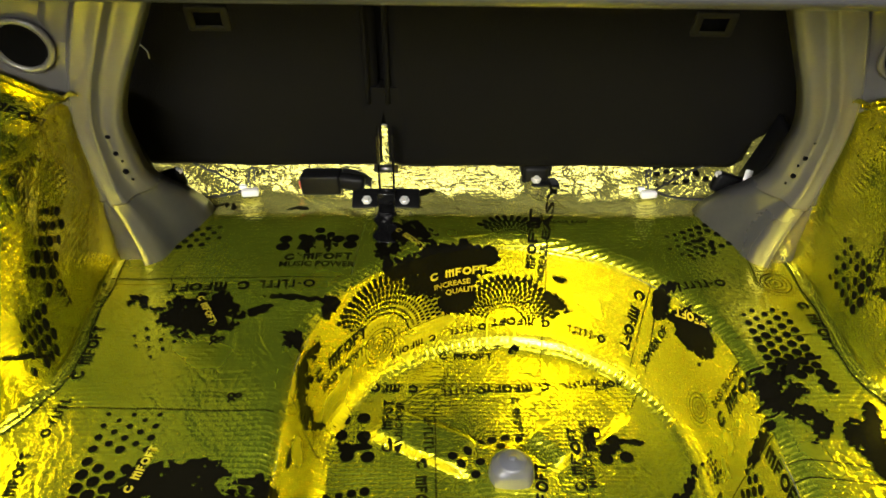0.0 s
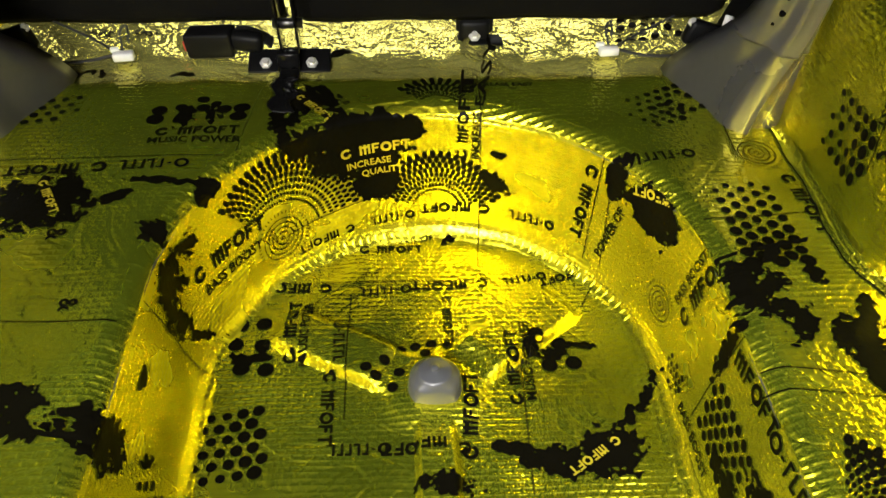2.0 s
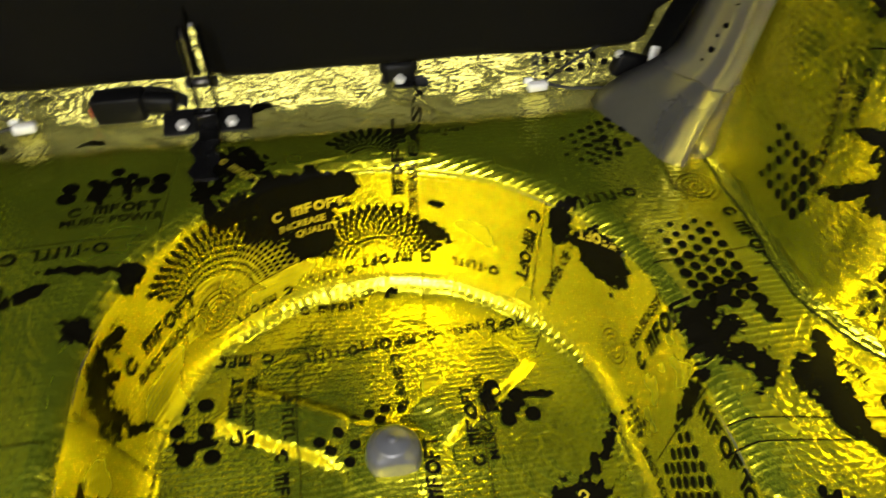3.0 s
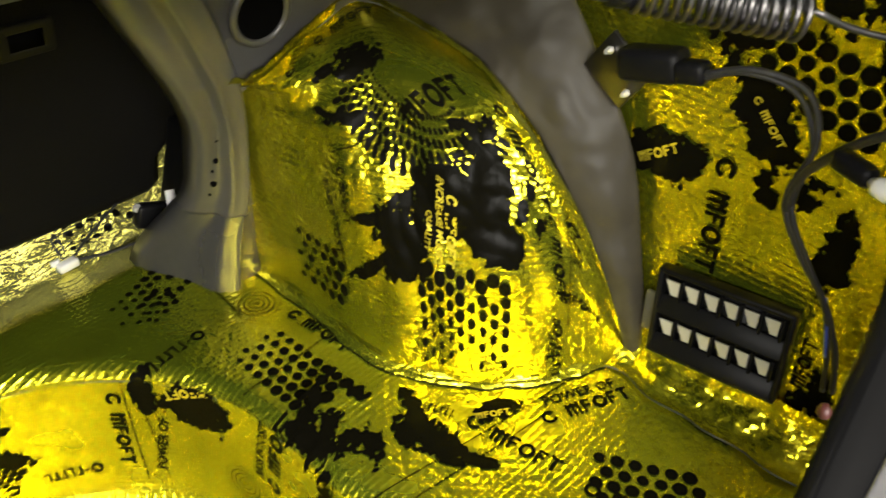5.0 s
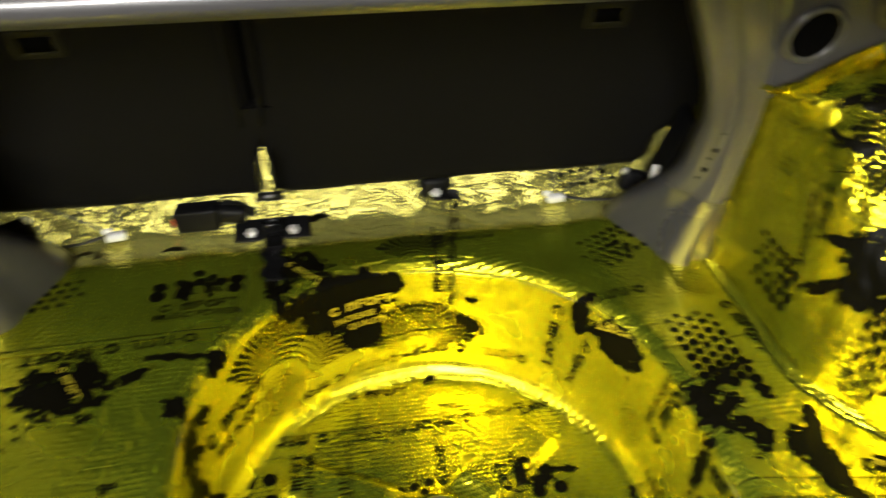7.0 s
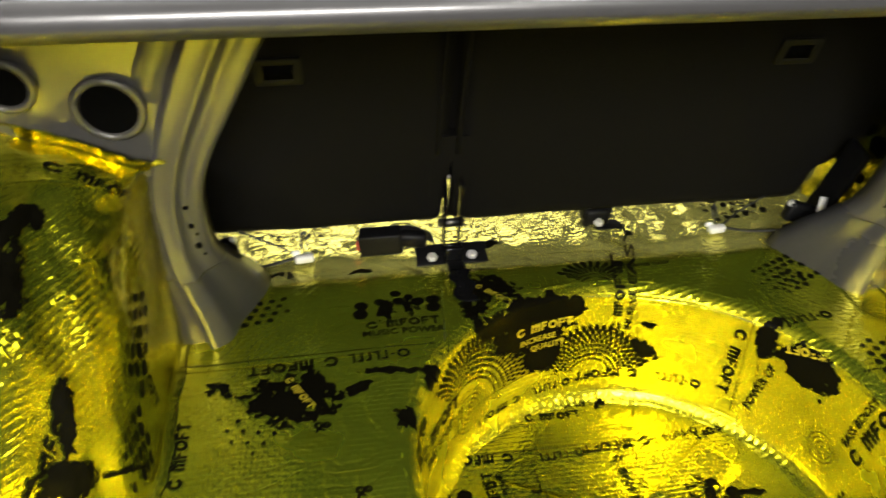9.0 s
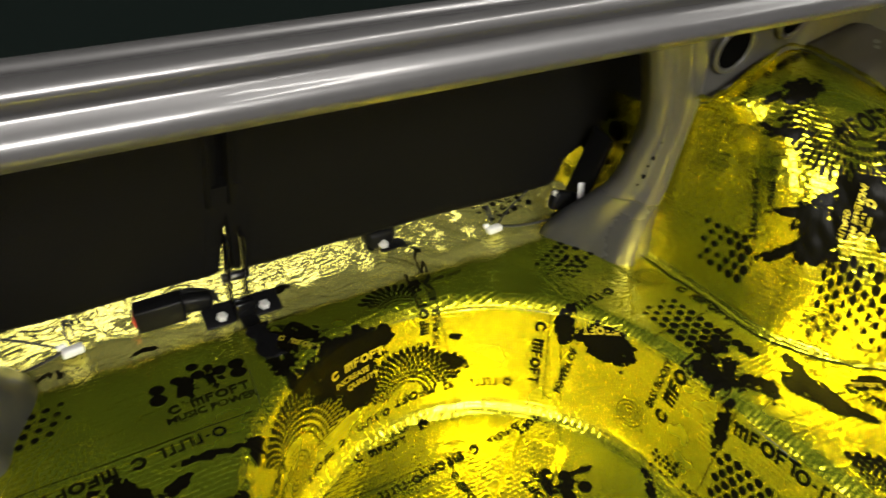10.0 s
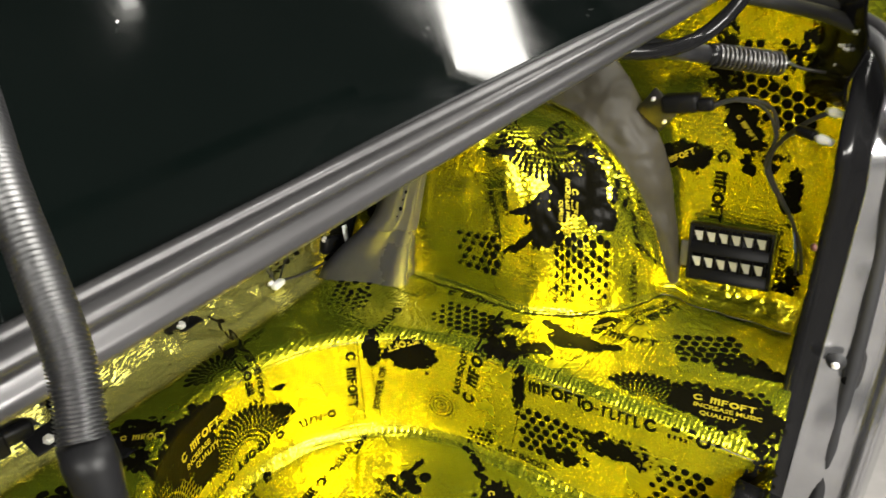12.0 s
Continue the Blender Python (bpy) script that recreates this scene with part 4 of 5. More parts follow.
# added glowing panels, placed so the rear window mirrors them as white patches
glow_mat, lt, lb = material("reflection_glow")
lb.inputs["Emission Color"].default_value = (1.0, 0.97, 0.9, 1)
lb.inputs["Emission Strength"].default_value = 7.0
for x, y, w, d, turn in ((2.93, 1.22, 0.56, 0.85, -28), (1.16, 1.55, 0.05, 0.05, 0)):
    fixture = thing("reflected_glow_panel", "unseen glowing panel added overhead for a white reflection in the window", "ceiling light", group="ceiling lights")
    part("housing", box(w + 0.04, d + 0.04, 0.05, (x, y, 2.275), 0.01, m=pose(0, 0, 0, 0, 0, turn)), WHITE, fixture)
    part("glow_face", box(w, d, 0.012, (x, y, 2.244), 0.004, m=pose(0, 0, 0, 0, 0, turn)), glow_mat, fixture)

plug = thing("rubber_plug", "dark red rubber plug on the edge of the boot jamb", "plug")
part("head", lathe([(0, 0.005), (0.004, 0.0045), (0.0055, 0.0025), (0.0055, 0.0), (0.003, -0.002)], facing((0.777, 0.497, 0.245), (-0.7, 0.7, 0.1)), 18), paint("dark_red_rubber", (0.05, 0.012, 0.01), 0.5), plug)


# ---- print on the foil ----
class Surface:
    """A lined surface that takes print: at(u, v) in metres (or su, sv metres for each unit), and the side that it is seen from."""

    def __init__(self, at, toward, lift, su=1.0, sv=1.0, flip=False):
        self.at, self.toward, self.lift, self.su, self.sv, self.way = at, toward, lift, su, sv, -1 if flip else 1
        self.black, self.gold = bmesh.new(), bmesh.new()

    def place(self, u, v, up=0.0):
        e = 0.002
        p = self.at(u, v)
        n = (self.at(u + e / self.su, v) - p).cross(self.at(u, v + e / self.sv) - p).normalized()
        if n.dot(self.toward(p)) < 0:
            n = -n
        return p + n * (self.lift + up)

    def local(self, u, v, turn):
        c, s = math.cos(radians(turn)), math.sin(radians(turn))
        return lambda x, y: (u + self.way * (c * x - s * y) / self.su, v + (s * x + c * y) / self.sv)

    def shape(self, loc, rings, gold=False, up=0.0):
        """A filled form from rings of (x, y), the first one a single middle."""
        bm = self.gold if gold else self.black
        vs = [[bm.verts.new(self.place(*loc(x, y), up)) for x, y in ring] for ring in rings]
        n = len(vs[-1])
        for a, b in zip(vs, vs[1:]):
            for k in range(n):
                k2 = (k + 1) % n
                bm.faces.new((a[0], b[k], b[k2]) if len(a) == 1 else (a[k], b[k], b[k2], a[k2]))

    def dot(self, loc, x, y, r, squash=1.0, turn=0.0, sides=10, gold=False):
        c, s = math.cos(turn), math.sin(turn)
        ring = []
        for k in range(sides):
            a, b = r * math.cos(6.2832 * k / sides), r * squash * math.sin(6.2832 * k / sides)
            ring.append((x + c * a - s * b, y + s * a + c * b))
        self.shape(loc, [[(x, y)], ring], gold)

    def dots(self, u, v, turn, nx, ny, step, r0, r1, skip=0.06):
        loc = self.local(u, v, turn)
        for i in range(nx):
            for j in range(ny):
                if random.random() > skip:
                    f = i / max(1, nx - 1)
                    self.dot(loc, (i - (nx - 1) / 2 + 0.5 * (j % 2)) * step, (j - (ny - 1) / 2) * step * 0.88, (r0 + (r1 - r0) * f) * random.uniform(0.85, 1.08))

    def fan(self, u, v, turn, a0, a1, r0, r1, rows, r_dot):
        """Rows of drop-shaped dots in arcs round a middle, growing outwards."""
        loc = self.local(u, v, turn)
        for k in range(rows):
            r = r0 + (r1 - r0) * k / (rows - 1)
            size = r_dot * (0.35 + 0.65 * k / (rows - 1))
            n = max(4, int(r * radians(a1 - a0) / (size * 2.5)))
            for i in range(n):
                a = radians(a0 + (a1 - a0) * (i + 0.5 * (k % 2)) / n)
                self.dot(loc, r * math.cos(a), r * math.sin(a), size * 1.5, 0.6, a, 8)

    def rings(self, u, v, radius, count=5):
        loc = self.local(u, v, 0)
        for k in range(count):
            r, w = radius * (k + 0.4) / count, radius / count * 0.11
            self.band(loc, r - w, r + w)
        n = 44
        for k in range(n):
            a = 6.2832 * k / n
            self.bar(loc, radius * 1.12 * math.cos(a), radius * 1.12 * math.sin(a), radius * 0.12, radius * 0.035, a)

    def band(self, loc, r0, r1, x=0.0, y=0.0, sides=28, gold=False, up=0.0, squash=1.0, gap=0):
        bm = self.gold if gold else self.black
        rings = [[bm.verts.new(self.place(*loc(x + r * math.cos(6.2832 * k / sides) * squash, y + r * math.sin(6.2832 * k / sides)), up)) for k in range(sides)] for r in (r0, r1)]
        for k in range((gap + 1) // 2, sides - gap // 2):
            bm.faces.new((rings[0][k], rings[1][k], rings[1][(k + 1) % sides], rings[0][(k + 1) % sides]))

    def bar(self, loc, x, y, w, h, turn=0.0, gold=False, up=0.0):
        c, s = math.cos(turn), math.sin(turn)
        bm = self.gold if gold else self.black
        n = max(1, int(w / 0.008))
        for k in range(n):
            a, b = -w / 2 + w * k / n, -w / 2 + w * (k + 1) / n
            bm.faces.new([bm.verts.new(self.place(*loc(x + c * p - s * q, y + s * p + c * q), up)) for p, q in ((a, -h / 2), (b, -h / 2), (b, h / 2), (a, h / 2))])

    def torn(self, u, v, turn, lobes, seed, rough=0.5, cell=0.0017):
        """A torn ink patch: lobes are (x, y, half width, half height, turn); its edge is ragged, with bays, holes and islands."""
        loc = self.local(u, v, turn)
        shift = Vector((seed * 7.31, seed * 3.17, 0))
        turned = [(lx, ly, rx, ry, math.cos(radians(a)), math.sin(radians(a))) for lx, ly, rx, ry, a in lobes]
        reach = [max(rx, ry) * 1.35 + 0.004 for _, _, rx, ry, *_ in turned]
        x0, x1 = min(l[0] - r for l, r in zip(turned, reach)), max(l[0] + r for l, r in zip(turned, reach))
        y0, y1 = min(l[1] - r for l, r in zip(turned, reach)), max(l[1] + r for l, r in zip(turned, reach))

        def field(x, y):
            best = -9.0
            for lx, ly, rx, ry, c, s in turned:
                dx, dy = x - lx, y - ly
                best = max(best, 1 - ((c * dx + s * dy) / rx) ** 2 - ((c * dy - s * dx) / ry) ** 2)
            if best < -1.2:
                return -1.0
            p = Vector((x, y, 0))
            rag = noise.noise(p * 50 + shift) + noise.noise(p * 125 + shift) + 0.7 * noise.noise(p * 290 + shift)
            return min(best, 0.9) + 0.12 + 2.4 * rough * rag

        nx, ny = int((x1 - x0) / cell) + 1, int((y1 - y0) / cell) + 1
        values = [[field(x0 + i * cell, y0 + j * cell) for j in range(ny + 1)] for i in range(nx + 1)]
        bm, made = self.black, {}

        def corner(x, y):
            key = (round(x, 6), round(y, 6))
            if key not in made:
                made[key] = bm.verts.new(self.place(*loc(x, y)))
            return made[key]

        for i in range(nx):
            for j in range(ny):
                ring = []
                around = ((i, j), (i + 1, j), (i + 1, j + 1), (i, j + 1))
                for (ia, ja), (ib, jb) in zip(around, around[1:] + around[:1]):
                    fa, fb = values[ia][ja], values[ib][jb]
                    if fa > 0:
                        ring.append((x0 + ia * cell, y0 + ja * cell))
                    if (fa > 0) != (fb > 0):
                        f = fa / (fa - fb)
                        ring.append((x0 + (ia + (ib - ia) * f) * cell, y0 + (ja + (jb - ja) * f) * cell))
                if len(ring) > 2:
                    vs = list(dict.fromkeys(corner(x, y) for x, y in ring))
                    if len(vs) > 2:
                        bm.faces.new(vs)

    def blot(self, u, v, turn, rx, ry, seed, rough=0.5, spikes=0):
        """A torn ink patch round one middle, with a fringe of drops where spikes are asked for."""
        self.torn(u, v, turn, [(0, 0, rx, ry, 0)], seed, rough)
        loc = self.local(u, v, turn)
        for k in range(spikes):
            self.dot(loc, rx * (-0.7 + 1.4 * k / max(1, spikes - 1)), -ry * 1.15, 0.011, 0.3, 1.35, 8)

    def mark(self, u, v, turn, h, gold=False, short=False):
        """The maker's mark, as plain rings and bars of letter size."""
        loc = self.local(u, v, turn)
        up = 0.0005 if gold else 0.0
        w, x = 0.20 * h, 0.0
        if not short:
            self.band(loc, h * 0.27, h * 0.5, 0.5 * h, 0, 20, gold, up, gap=3)
            x = 1.75 * h
        for kind in ("m", "f", "o", "r", "t"):
            if kind == "m":
                for k in (0, 0.38, 0.76):
                    self.bar(loc, x + k * h + w / 2, 0, w, h, 0, gold, up)
                self.bar(loc, x + 0.48 * h, 0.25 * h, 0.6 * h, 0.24 * h, 0, gold, up)
                x += 1.12 * h
            elif kind == "o":
                self.band(loc, h * 0.26, h * 0.5, x + 0.45 * h, 0, 20, gold, up)
                x += 1.05 * h
            elif kind == "t":
                self.bar(loc, x + 0.35 * h, 0, w, h, 0, gold, up)
                self.bar(loc, x + 0.35 * h, 0.4 * h, 0.75 * h, 0.2 * h, 0, gold, up)
            else:
                self.bar(loc, x + w / 2, 0, w, h, 0, gold, up)
                self.bar(loc, x + 0.42 * h, 0.4 * h, 0.45 * h, 0.2 * h, 0, gold, up)
                self.bar(loc, x + 0.38 * h, 0.02 * h, 0.36 * h, 0.2 * h, 0, gold, up)
                x += 0.82 * h

    def line(self, u, v, turn, h):
        """The maker's second mark: a ring, a dash and bars."""
        loc = self.local(u, v, turn)
        self.band(loc, h * 0.28, h * 0.5, 0.45 * h, 0, 18)
        self.bar(loc, 1.25 * h, 0, 0.3 * h, 0.16 * h)
        for k, full in enumerate((1, 0, 1, 1, 0)):
            self.bar(loc, (1.75 + 0.62 * k) * h, 0, 0.17 * h, h)
            self.bar(loc, (1.95 + 0.62 * k) * h, (0.4 if full else -0.4) * h, 0.35 * h, 0.17 * h)

    def words(self, u, v, turn, h, text, gold=False):
        curve = bpy.data.curves.new("words", "FONT")
        curve.body, curve.size, curve.offset, curve.align_x, curve.resolution_u = text, h / 0.72, 0.018 * h / 0.72, "LEFT", 2
        ob = bpy.data.objects.new("words", curve)
        data = ob.to_mesh()
        loc = self.local(u, v, turn)
        bm = self.gold if gold else self.black
        vs = [bm.verts.new(self.place(*loc(p.co.x, p.co.y - 0.5 * h), 0.0006 if gold else 0.0002)) for p in data.vertices]
        for f in data.polygons:
            if len(set(f.vertices)) > 2:
                try:
                    bm.faces.new([vs[k] for k in f.vertices])
                except ValueError:
                    pass
        ob.to_mesh_clear()
        bpy.data.objects.remove(ob)
        bpy.data.curves.remove(curve)

    def finish(self, parent):
        for bm, mat, name in ((self.black, INK, "ink_print"), (self.gold, INK_GOLD, "gold_print")):
            if len(bm.faces):
                tagged(part(name, bm, mat, parent, "black printed pattern" if mat is INK else "gold printed words", smooth=False), kind="stuff")


up_way = lambda p: Vector((0, 0, 1))  # noqa: E731
# the boot floor
S = Surface(floor_at, up_way, 0.0024)
for k, (dx, dy, r) in enumerate(((-0.05, 0.012, 0.010), (-0.052, -0.006, 0.011), (-0.024, 0.018, 0.008), (0.0, 0.036, 0.008), (0.003, 0.018, 0.009), (0.03, 0.013, 0.010), (0.052, 0.014, 0.011), (0.05, -0.004, 0.011), (0.018, 0.026, 0.007))):
    S.dot(S.local(0.046, 1.205, 0), dx, dy, r, 0.95)
S.blot(0.030, 1.205, 80, 0.022, 0.011, 3)
S.blot(0.066, 1.208, 100, 0.020, 0.009, 4)
S.mark(0.000, 1.173, 0, 0.016)
S.words(-0.006, 1.155, 0, 0.012, "MUSIC POWER")
S.line(0.052, 1.109, 182, 0.017)
S.mark(-0.040, 1.105, 184, 0.018)
S.dots(-0.15, 1.22, 10, 5, 4, 0.017, 0.006, 0.004)
S.words(-0.02, 0.90, -80, 0.018, "&")
S.blot(0.182, 1.238, -25, 0.042, 0.024, 31, 0.55)
S.blot(0.155, 1.200, 70, 0.028, 0.016, 32, 0.5)
S.mark(0.166, 1.246, -48, 0.010, True)
S.fan(0.345, 1.215, 0, 40, 140, 0.03, 0.066, 6, 0.0042)
S.words(0.386, 1.268, 0, 0.009, "INCREASE EASY")
S.dots(0.645, 1.222, 24, 7, 5, 0.0155, 0.0032, 0.0066)
S.dots(0.62, 1.19, 24, 4, 3, 0.019, 0.003, 0.005)
S.line(0.646, 1.112, 186, 0.016)
S.words(0.44, 1.26, -6, 0.012, "~")
S.rings(0.722, 1.112, 0.026, 4)
S.dots(0.682, 0.985, 92, 8, 5, 0.0165, 0.0085, 0.0042, 0.02)
S.mark(0.742, 1.07, -86, 0.016)
S.fan(0.635, 0.655, -80, 20, 150, 0.022, 0.070, 8, 0.0044)
S.mark(0.690, 0.600, -80, 0.014, True)
S.words(0.674, 0.595, -80, 0.009, "INCREASE MUSIC", True)
S.words(0.660, 0.582, -80, 0.009, "QUALITY", True)
S.dots(0.818, 0.618, -62, 6, 5, 0.0175, 0.0066, 0.0078, 0.0)
S.blot(0.80, 0.565, -60, 0.035, 0.020, 54, 0.7)
S.line(0.785, 0.66, -70, 0.016)
S.mark(0.79, 0.545, -76, 0.018, short=True)
S.dots(0.71, 0.535, -70, 5, 5, 0.015, 0.0066, 0.005)
S.dots(-0.07, 0.60, 10, 7, 6, 0.017, 0.004, 0.007)
S.torn(-0.097, 1.040, 0, [(0.000, 0.000, 0.0482, 0.0335, 167), (0.026, 0.018, 0.0296, 0.0206, 112), (0.071, 0.006, 0.0303, 0.0075, -148), (0.124, 0.037, 0.0389, 0.0059, 172)], 11, 0.50)
S.torn(-0.186, 1.070, 0, [(0.000, 0.000, 0.0166, 0.0113, 124)], 12, 0.70)
S.mark(-0.103, 1.078, -61, 0.0097, True)
S.torn(-0.059, 0.765, 0, [(0.000, 0.000, 0.0519, 0.0257, 174), (0.023, 0.016, 0.0263, 0.0160, 170), (-0.049, -0.007, 0.0194, 0.0141, 153)], 21, 0.50)
S.torn(0.019, 0.764, 0, [(0.000, 0.000, 0.0144, 0.0074, 178)], 22, 0.80)
S.torn(0.029, 0.982, 0, [(0.000, 0.000, 0.0070, 0.0049, -131)], 23, 0.50)
S.mark(-0.218, 0.920, 91, 0.0154)
S.line(-0.223, 0.832, 83, 0.0122)
S.mark(-0.229, 0.753, 93, 0.0126, short=True)
S.torn(0.646, 0.893, 0, [(0.000, 0.000, 0.0320, 0.0237, 55), (-0.013, 0.017, 0.0159, 0.0109, 92), (0.017, -0.030, 0.0197, 0.0161, 121), (0.029, -0.047, 0.0241, 0.0112, 55), (0.066, 0.021, 0.0149, 0.0090, 103)], 41, 0.55)
S.torn(0.718, 0.829, 0, [(0.000, 0.000, 0.0207, 0.0202, 123), (0.026, 0.030, 0.0204, 0.0089, 81)], 44, 0.50)
S.torn(0.726, 0.795, 0, [(0.000, 0.000, 0.0309, 0.0179, 99), (0.011, -0.038, 0.0242, 0.0071, 111)], 46, 0.50)
S.mark(0.777, 0.795, -35, 0.0082, True, short=True)
S.line(0.746, 0.856, -67, 0.0103)
S.mark(0.770, 0.799, -81, 0.0173)
S.words(0.842, 0.757, -25, 0.0123, "POWER OF")
S.mark(0.823, 0.742, -23, 0.0168)
S.torn(0.934, 0.631, 0, [(0.000, 0.000, 0.0435, 0.0056, -97), (0.005, -0.031, 0.0208, 0.0104, -99)], 59, 0.40)
S.torn(0.683, 0.550, 0, [(0.000, 0.000, 0.0704, 0.0365, 109), (-0.003, -0.057, 0.0335, 0.0220, -13), (0.007, 0.056, 0.0319, 0.0244, 144)], 53, 0.40)
S.torn(0.557, 0.480, 0, [(0.000, 0.000, 0.0862, 0.0201, 2), (0.244, 0.049, 0.0412, 0.0142, 106)], 56, 0.60)
S.dots(-0.123, 1.018, 50, 7, 4, 0.0180, 0.0022, 0.0068, 0.03)
S.dots(-0.131, 0.804, -91, 8, 5, 0.0170, 0.0030, 0.0084, 0.03)
S.mark(-0.107, 0.756, 77, 0.0100, True)
S.torn(0.799, 0.785, 0, [(0.000, 0.000, 0.0235, 0.012, 153)], 47, 0.40)
S.words(-0.062, 1.000, -80, 0.020, "&")
# seams where one sheet overlaps the next
for x, y, w, turn in ((-0.08, 1.121, 0.34, 1), (-0.12, 0.872, 0.30, -1), (0.40, 1.19, 0.20, 90), (0.70, 1.20, 0.19, 88), (0.70, 1.00, 0.15, 3), (0.82, 0.985, 0.14, 2), (0.80, 0.77, 0.36, -9), (0.72, 0.76, 0.22, -8)):
    S.bar(S.local(x, y, turn), 0, 0, w, 0.0013)
# under the seats
S.words(-0.17, 1.44, 0, 0.012, "INCREASE EASY")
S.dots(0.66, 1.44, 15, 6, 4, 0.02, 0.006, 0.008)
S.blot(0.21, 1.37, 10, 0.025, 0.006, 61, 0.9)
S.blot(-0.14, 1.325, 0, 0.04, 0.006, 62, 0.9)
S.blot(-0.02, 1.322, 0, 0.03, 0.004, 63, 0.9)
S.finish(floor)

# the well's side
S = Surface(wall_at, lambda p: Vector((WX - p.x, WY - p.y, 0.1)), 0.0012)
S.mark(-0.118, 0.150, 2, 0.015, True)
S.words(-0.112, 0.130, 2, 0.010, "INCREASE", True)
S.words(-0.092, 0.115, 2, 0.010, "QUALITY", True)
S.rings(-0.218, 0.060, 0.036)
S.fan(-0.218, 0.060, 0, 8, 132, 0.058, 0.124, 8, 0.0042)
S.fan(0.012, 0.040, 0, 18, 162, 0.036, 0.094, 8, 0.0042)
S.blot(0.098, 0.096, -30, 0.022, 0.012, 74, 0.6)
S.blot(0.098, 0.142, -10, 0.011, 0.004, 75, 0.6)
S.mark(-0.372, 0.112, -4, 0.021)
S.words(-0.362, 0.084, -5, 0.014, "BASS BOOST")
S.words(0.064, 0.130, 90, 0.011, "INCREASE EASY")
S.mark(0.046, 0.128, 90, 0.015)
S.mark(0.226, 0.172, -92, 0.018, short=False)
S.words(0.262, 0.05, 78, 0.013, "POWER OF")
S.mark(0.345, 0.195, 200, 0.013, True, True)
S.rings(0.385, 0.068, 0.026, 4)
S.mark(0.435, 0.09, 80, 0.022)
S.words(0.412, 0.10, 80, 0.012, "BASS BOOST")
S.dots(0.46, 0.028, 10, 5, 4, 0.010, 0.003, 0.004)
S.mark(0.548, 0.170, 6, 0.021, short=True)
S.line(0.640, 0.176, 3, 0.020)
S.mark(0.738, 0.184, 4, 0.021)
S.dots(0.585, 0.086, 0, 6, 6, 0.0165, 0.0066, 0.0058, 0.02)
S.blot(0.705, 0.115, 4, 0.055, 0.020, 51, 0.8)
S.blot(0.625, 0.066, 10, 0.030, 0.012, 52, 0.8)
S.words(0.50, 0.022, 2, 0.012, "BASS BOOST")
S.dots(0.80, 0.09, 0, 5, 6, 0.017, 0.005, 0.007)
S.dots(-0.64, 0.06, 0, 4, 6, 0.016, 0.003, 0.005)
for s, h, w, turn in ((0.262, 0.115, 0.16, 96), (0.240, 0.11, 0.16, 91), (0.535, 0.115, 0.16, 83), (-0.452, 0.10, 0.19, 106), (-0.06, 0.075, 0.30, 6)):
    S.bar(S.local(s, h, turn), 0, 0, w, 0.0014)
S.line(0.188, 0.055, 184, 0.015)
S.mark(0.090, 0.050, 184, 0.016)
S.line(-0.020, 0.036, 184, 0.014)
S.mark(-0.11, 0.030, 184, 0.014)
S.torn(-0.106, 0.182, 0, [(0, 0, 0.082, 0.020, 0), (0.012, -0.034, 0.062, 0.030, 0), (0.034, -0.072, 0.040, 0.032, 100), (0.079, -0.007, 0.022, 0.018, 0), (-0.077, 0.010, 0.020, 0.011, 0)], 71, 0.22)
S.torn(-0.310, 0.193, 0, [(0.000, 0.000, 0.0216, 0.0097, -171), (-0.082, 0.007, 0.0135, 0.0081, -165), (-0.052, -0.030, 0.0163, 0.0142, 156)], 79, 0.60)
S.torn(-0.416, 0.150, 0, [(0.000, 0.000, 0.0359, 0.0292, 11), (-0.015, -0.047, 0.0362, 0.0147, 129), (0.021, -0.108, 0.0382, 0.0055, 134)], 80, 0.60)
S.torn(-0.628, 0.175, 0, [(0.000, 0.000, 0.0319, 0.0237, 99)], 82, 0.45)
S.torn(-0.535, 0.146, 0, [(0.000, 0.000, 0.0163, 0.0068, 2), (-0.062, -0.052, 0.0217, 0.0051, 119)], 83, 0.80)
S.torn(0.262, 0.172, 0, [(0, 0, 0.014, 0.030, 0), (0.068, -0.008, 0.044, 0.028, -8)], 76, 0.28)
S.torn(0.531, 0.154, 0, [(0.000, 0.000, 0.0381, 0.0093, 92)], 78, 0.50)
S.finish(well)

# the well's bottom
S = Surface(pan_at, up_way, 0.0012)
for x, y, w, turn in ((0.33, 1.108, 0.40, 0), (0.226, 0.99, 0.20, 90), (0.436, 0.88, 0.18, 88), (0.555, 1.10, 0.10, 60)):
    S.bar(S.local(x, y, turn), 0, 0, w, 0.0012)
S.mark(0.410, 1.103, 182, 0.0165)
S.line(0.306, 1.094, 181, 0.015)
S.mark(0.200, 1.098, 178, 0.0165)
S.line(0.49, 1.115, 190, 0.013)
S.mark(0.565, 1.125, 196, 0.014)
S.words(0.262, 1.190, 2, 0.011, "POWER OF")
S.mark(0.235, 1.172, 0, 0.014)
S.blot(0.362, 1.198, 60, 0.016, 0.010, 91, 0.6)
S.mark(0.135, 1.145, 160, 0.015)
for x, y in ((0.089, 1.036), (0.118, 1.038), (0.098, 0.968), (0.128, 0.966), (0.086, 1.006), (0.12, 1.003), (0.46, 1.0), (0.49, 0.995), (0.474, 0.962), (0.504, 0.964), (0.452, 0.985), (0.29, 0.952), (0.272, 0.968), (0.262, 0.945), (0.282, 0.930), (0.25, 0.955), (0.292, 0.99), (0.31, 0.995), (0.33, 0.998), (0.35, 0.995), (0.322, 0.982)):
    S.dot(S.local(x, y, 0), 0, 0, 0.0105 if not 0.2 < x < 0.4 else 0.007)
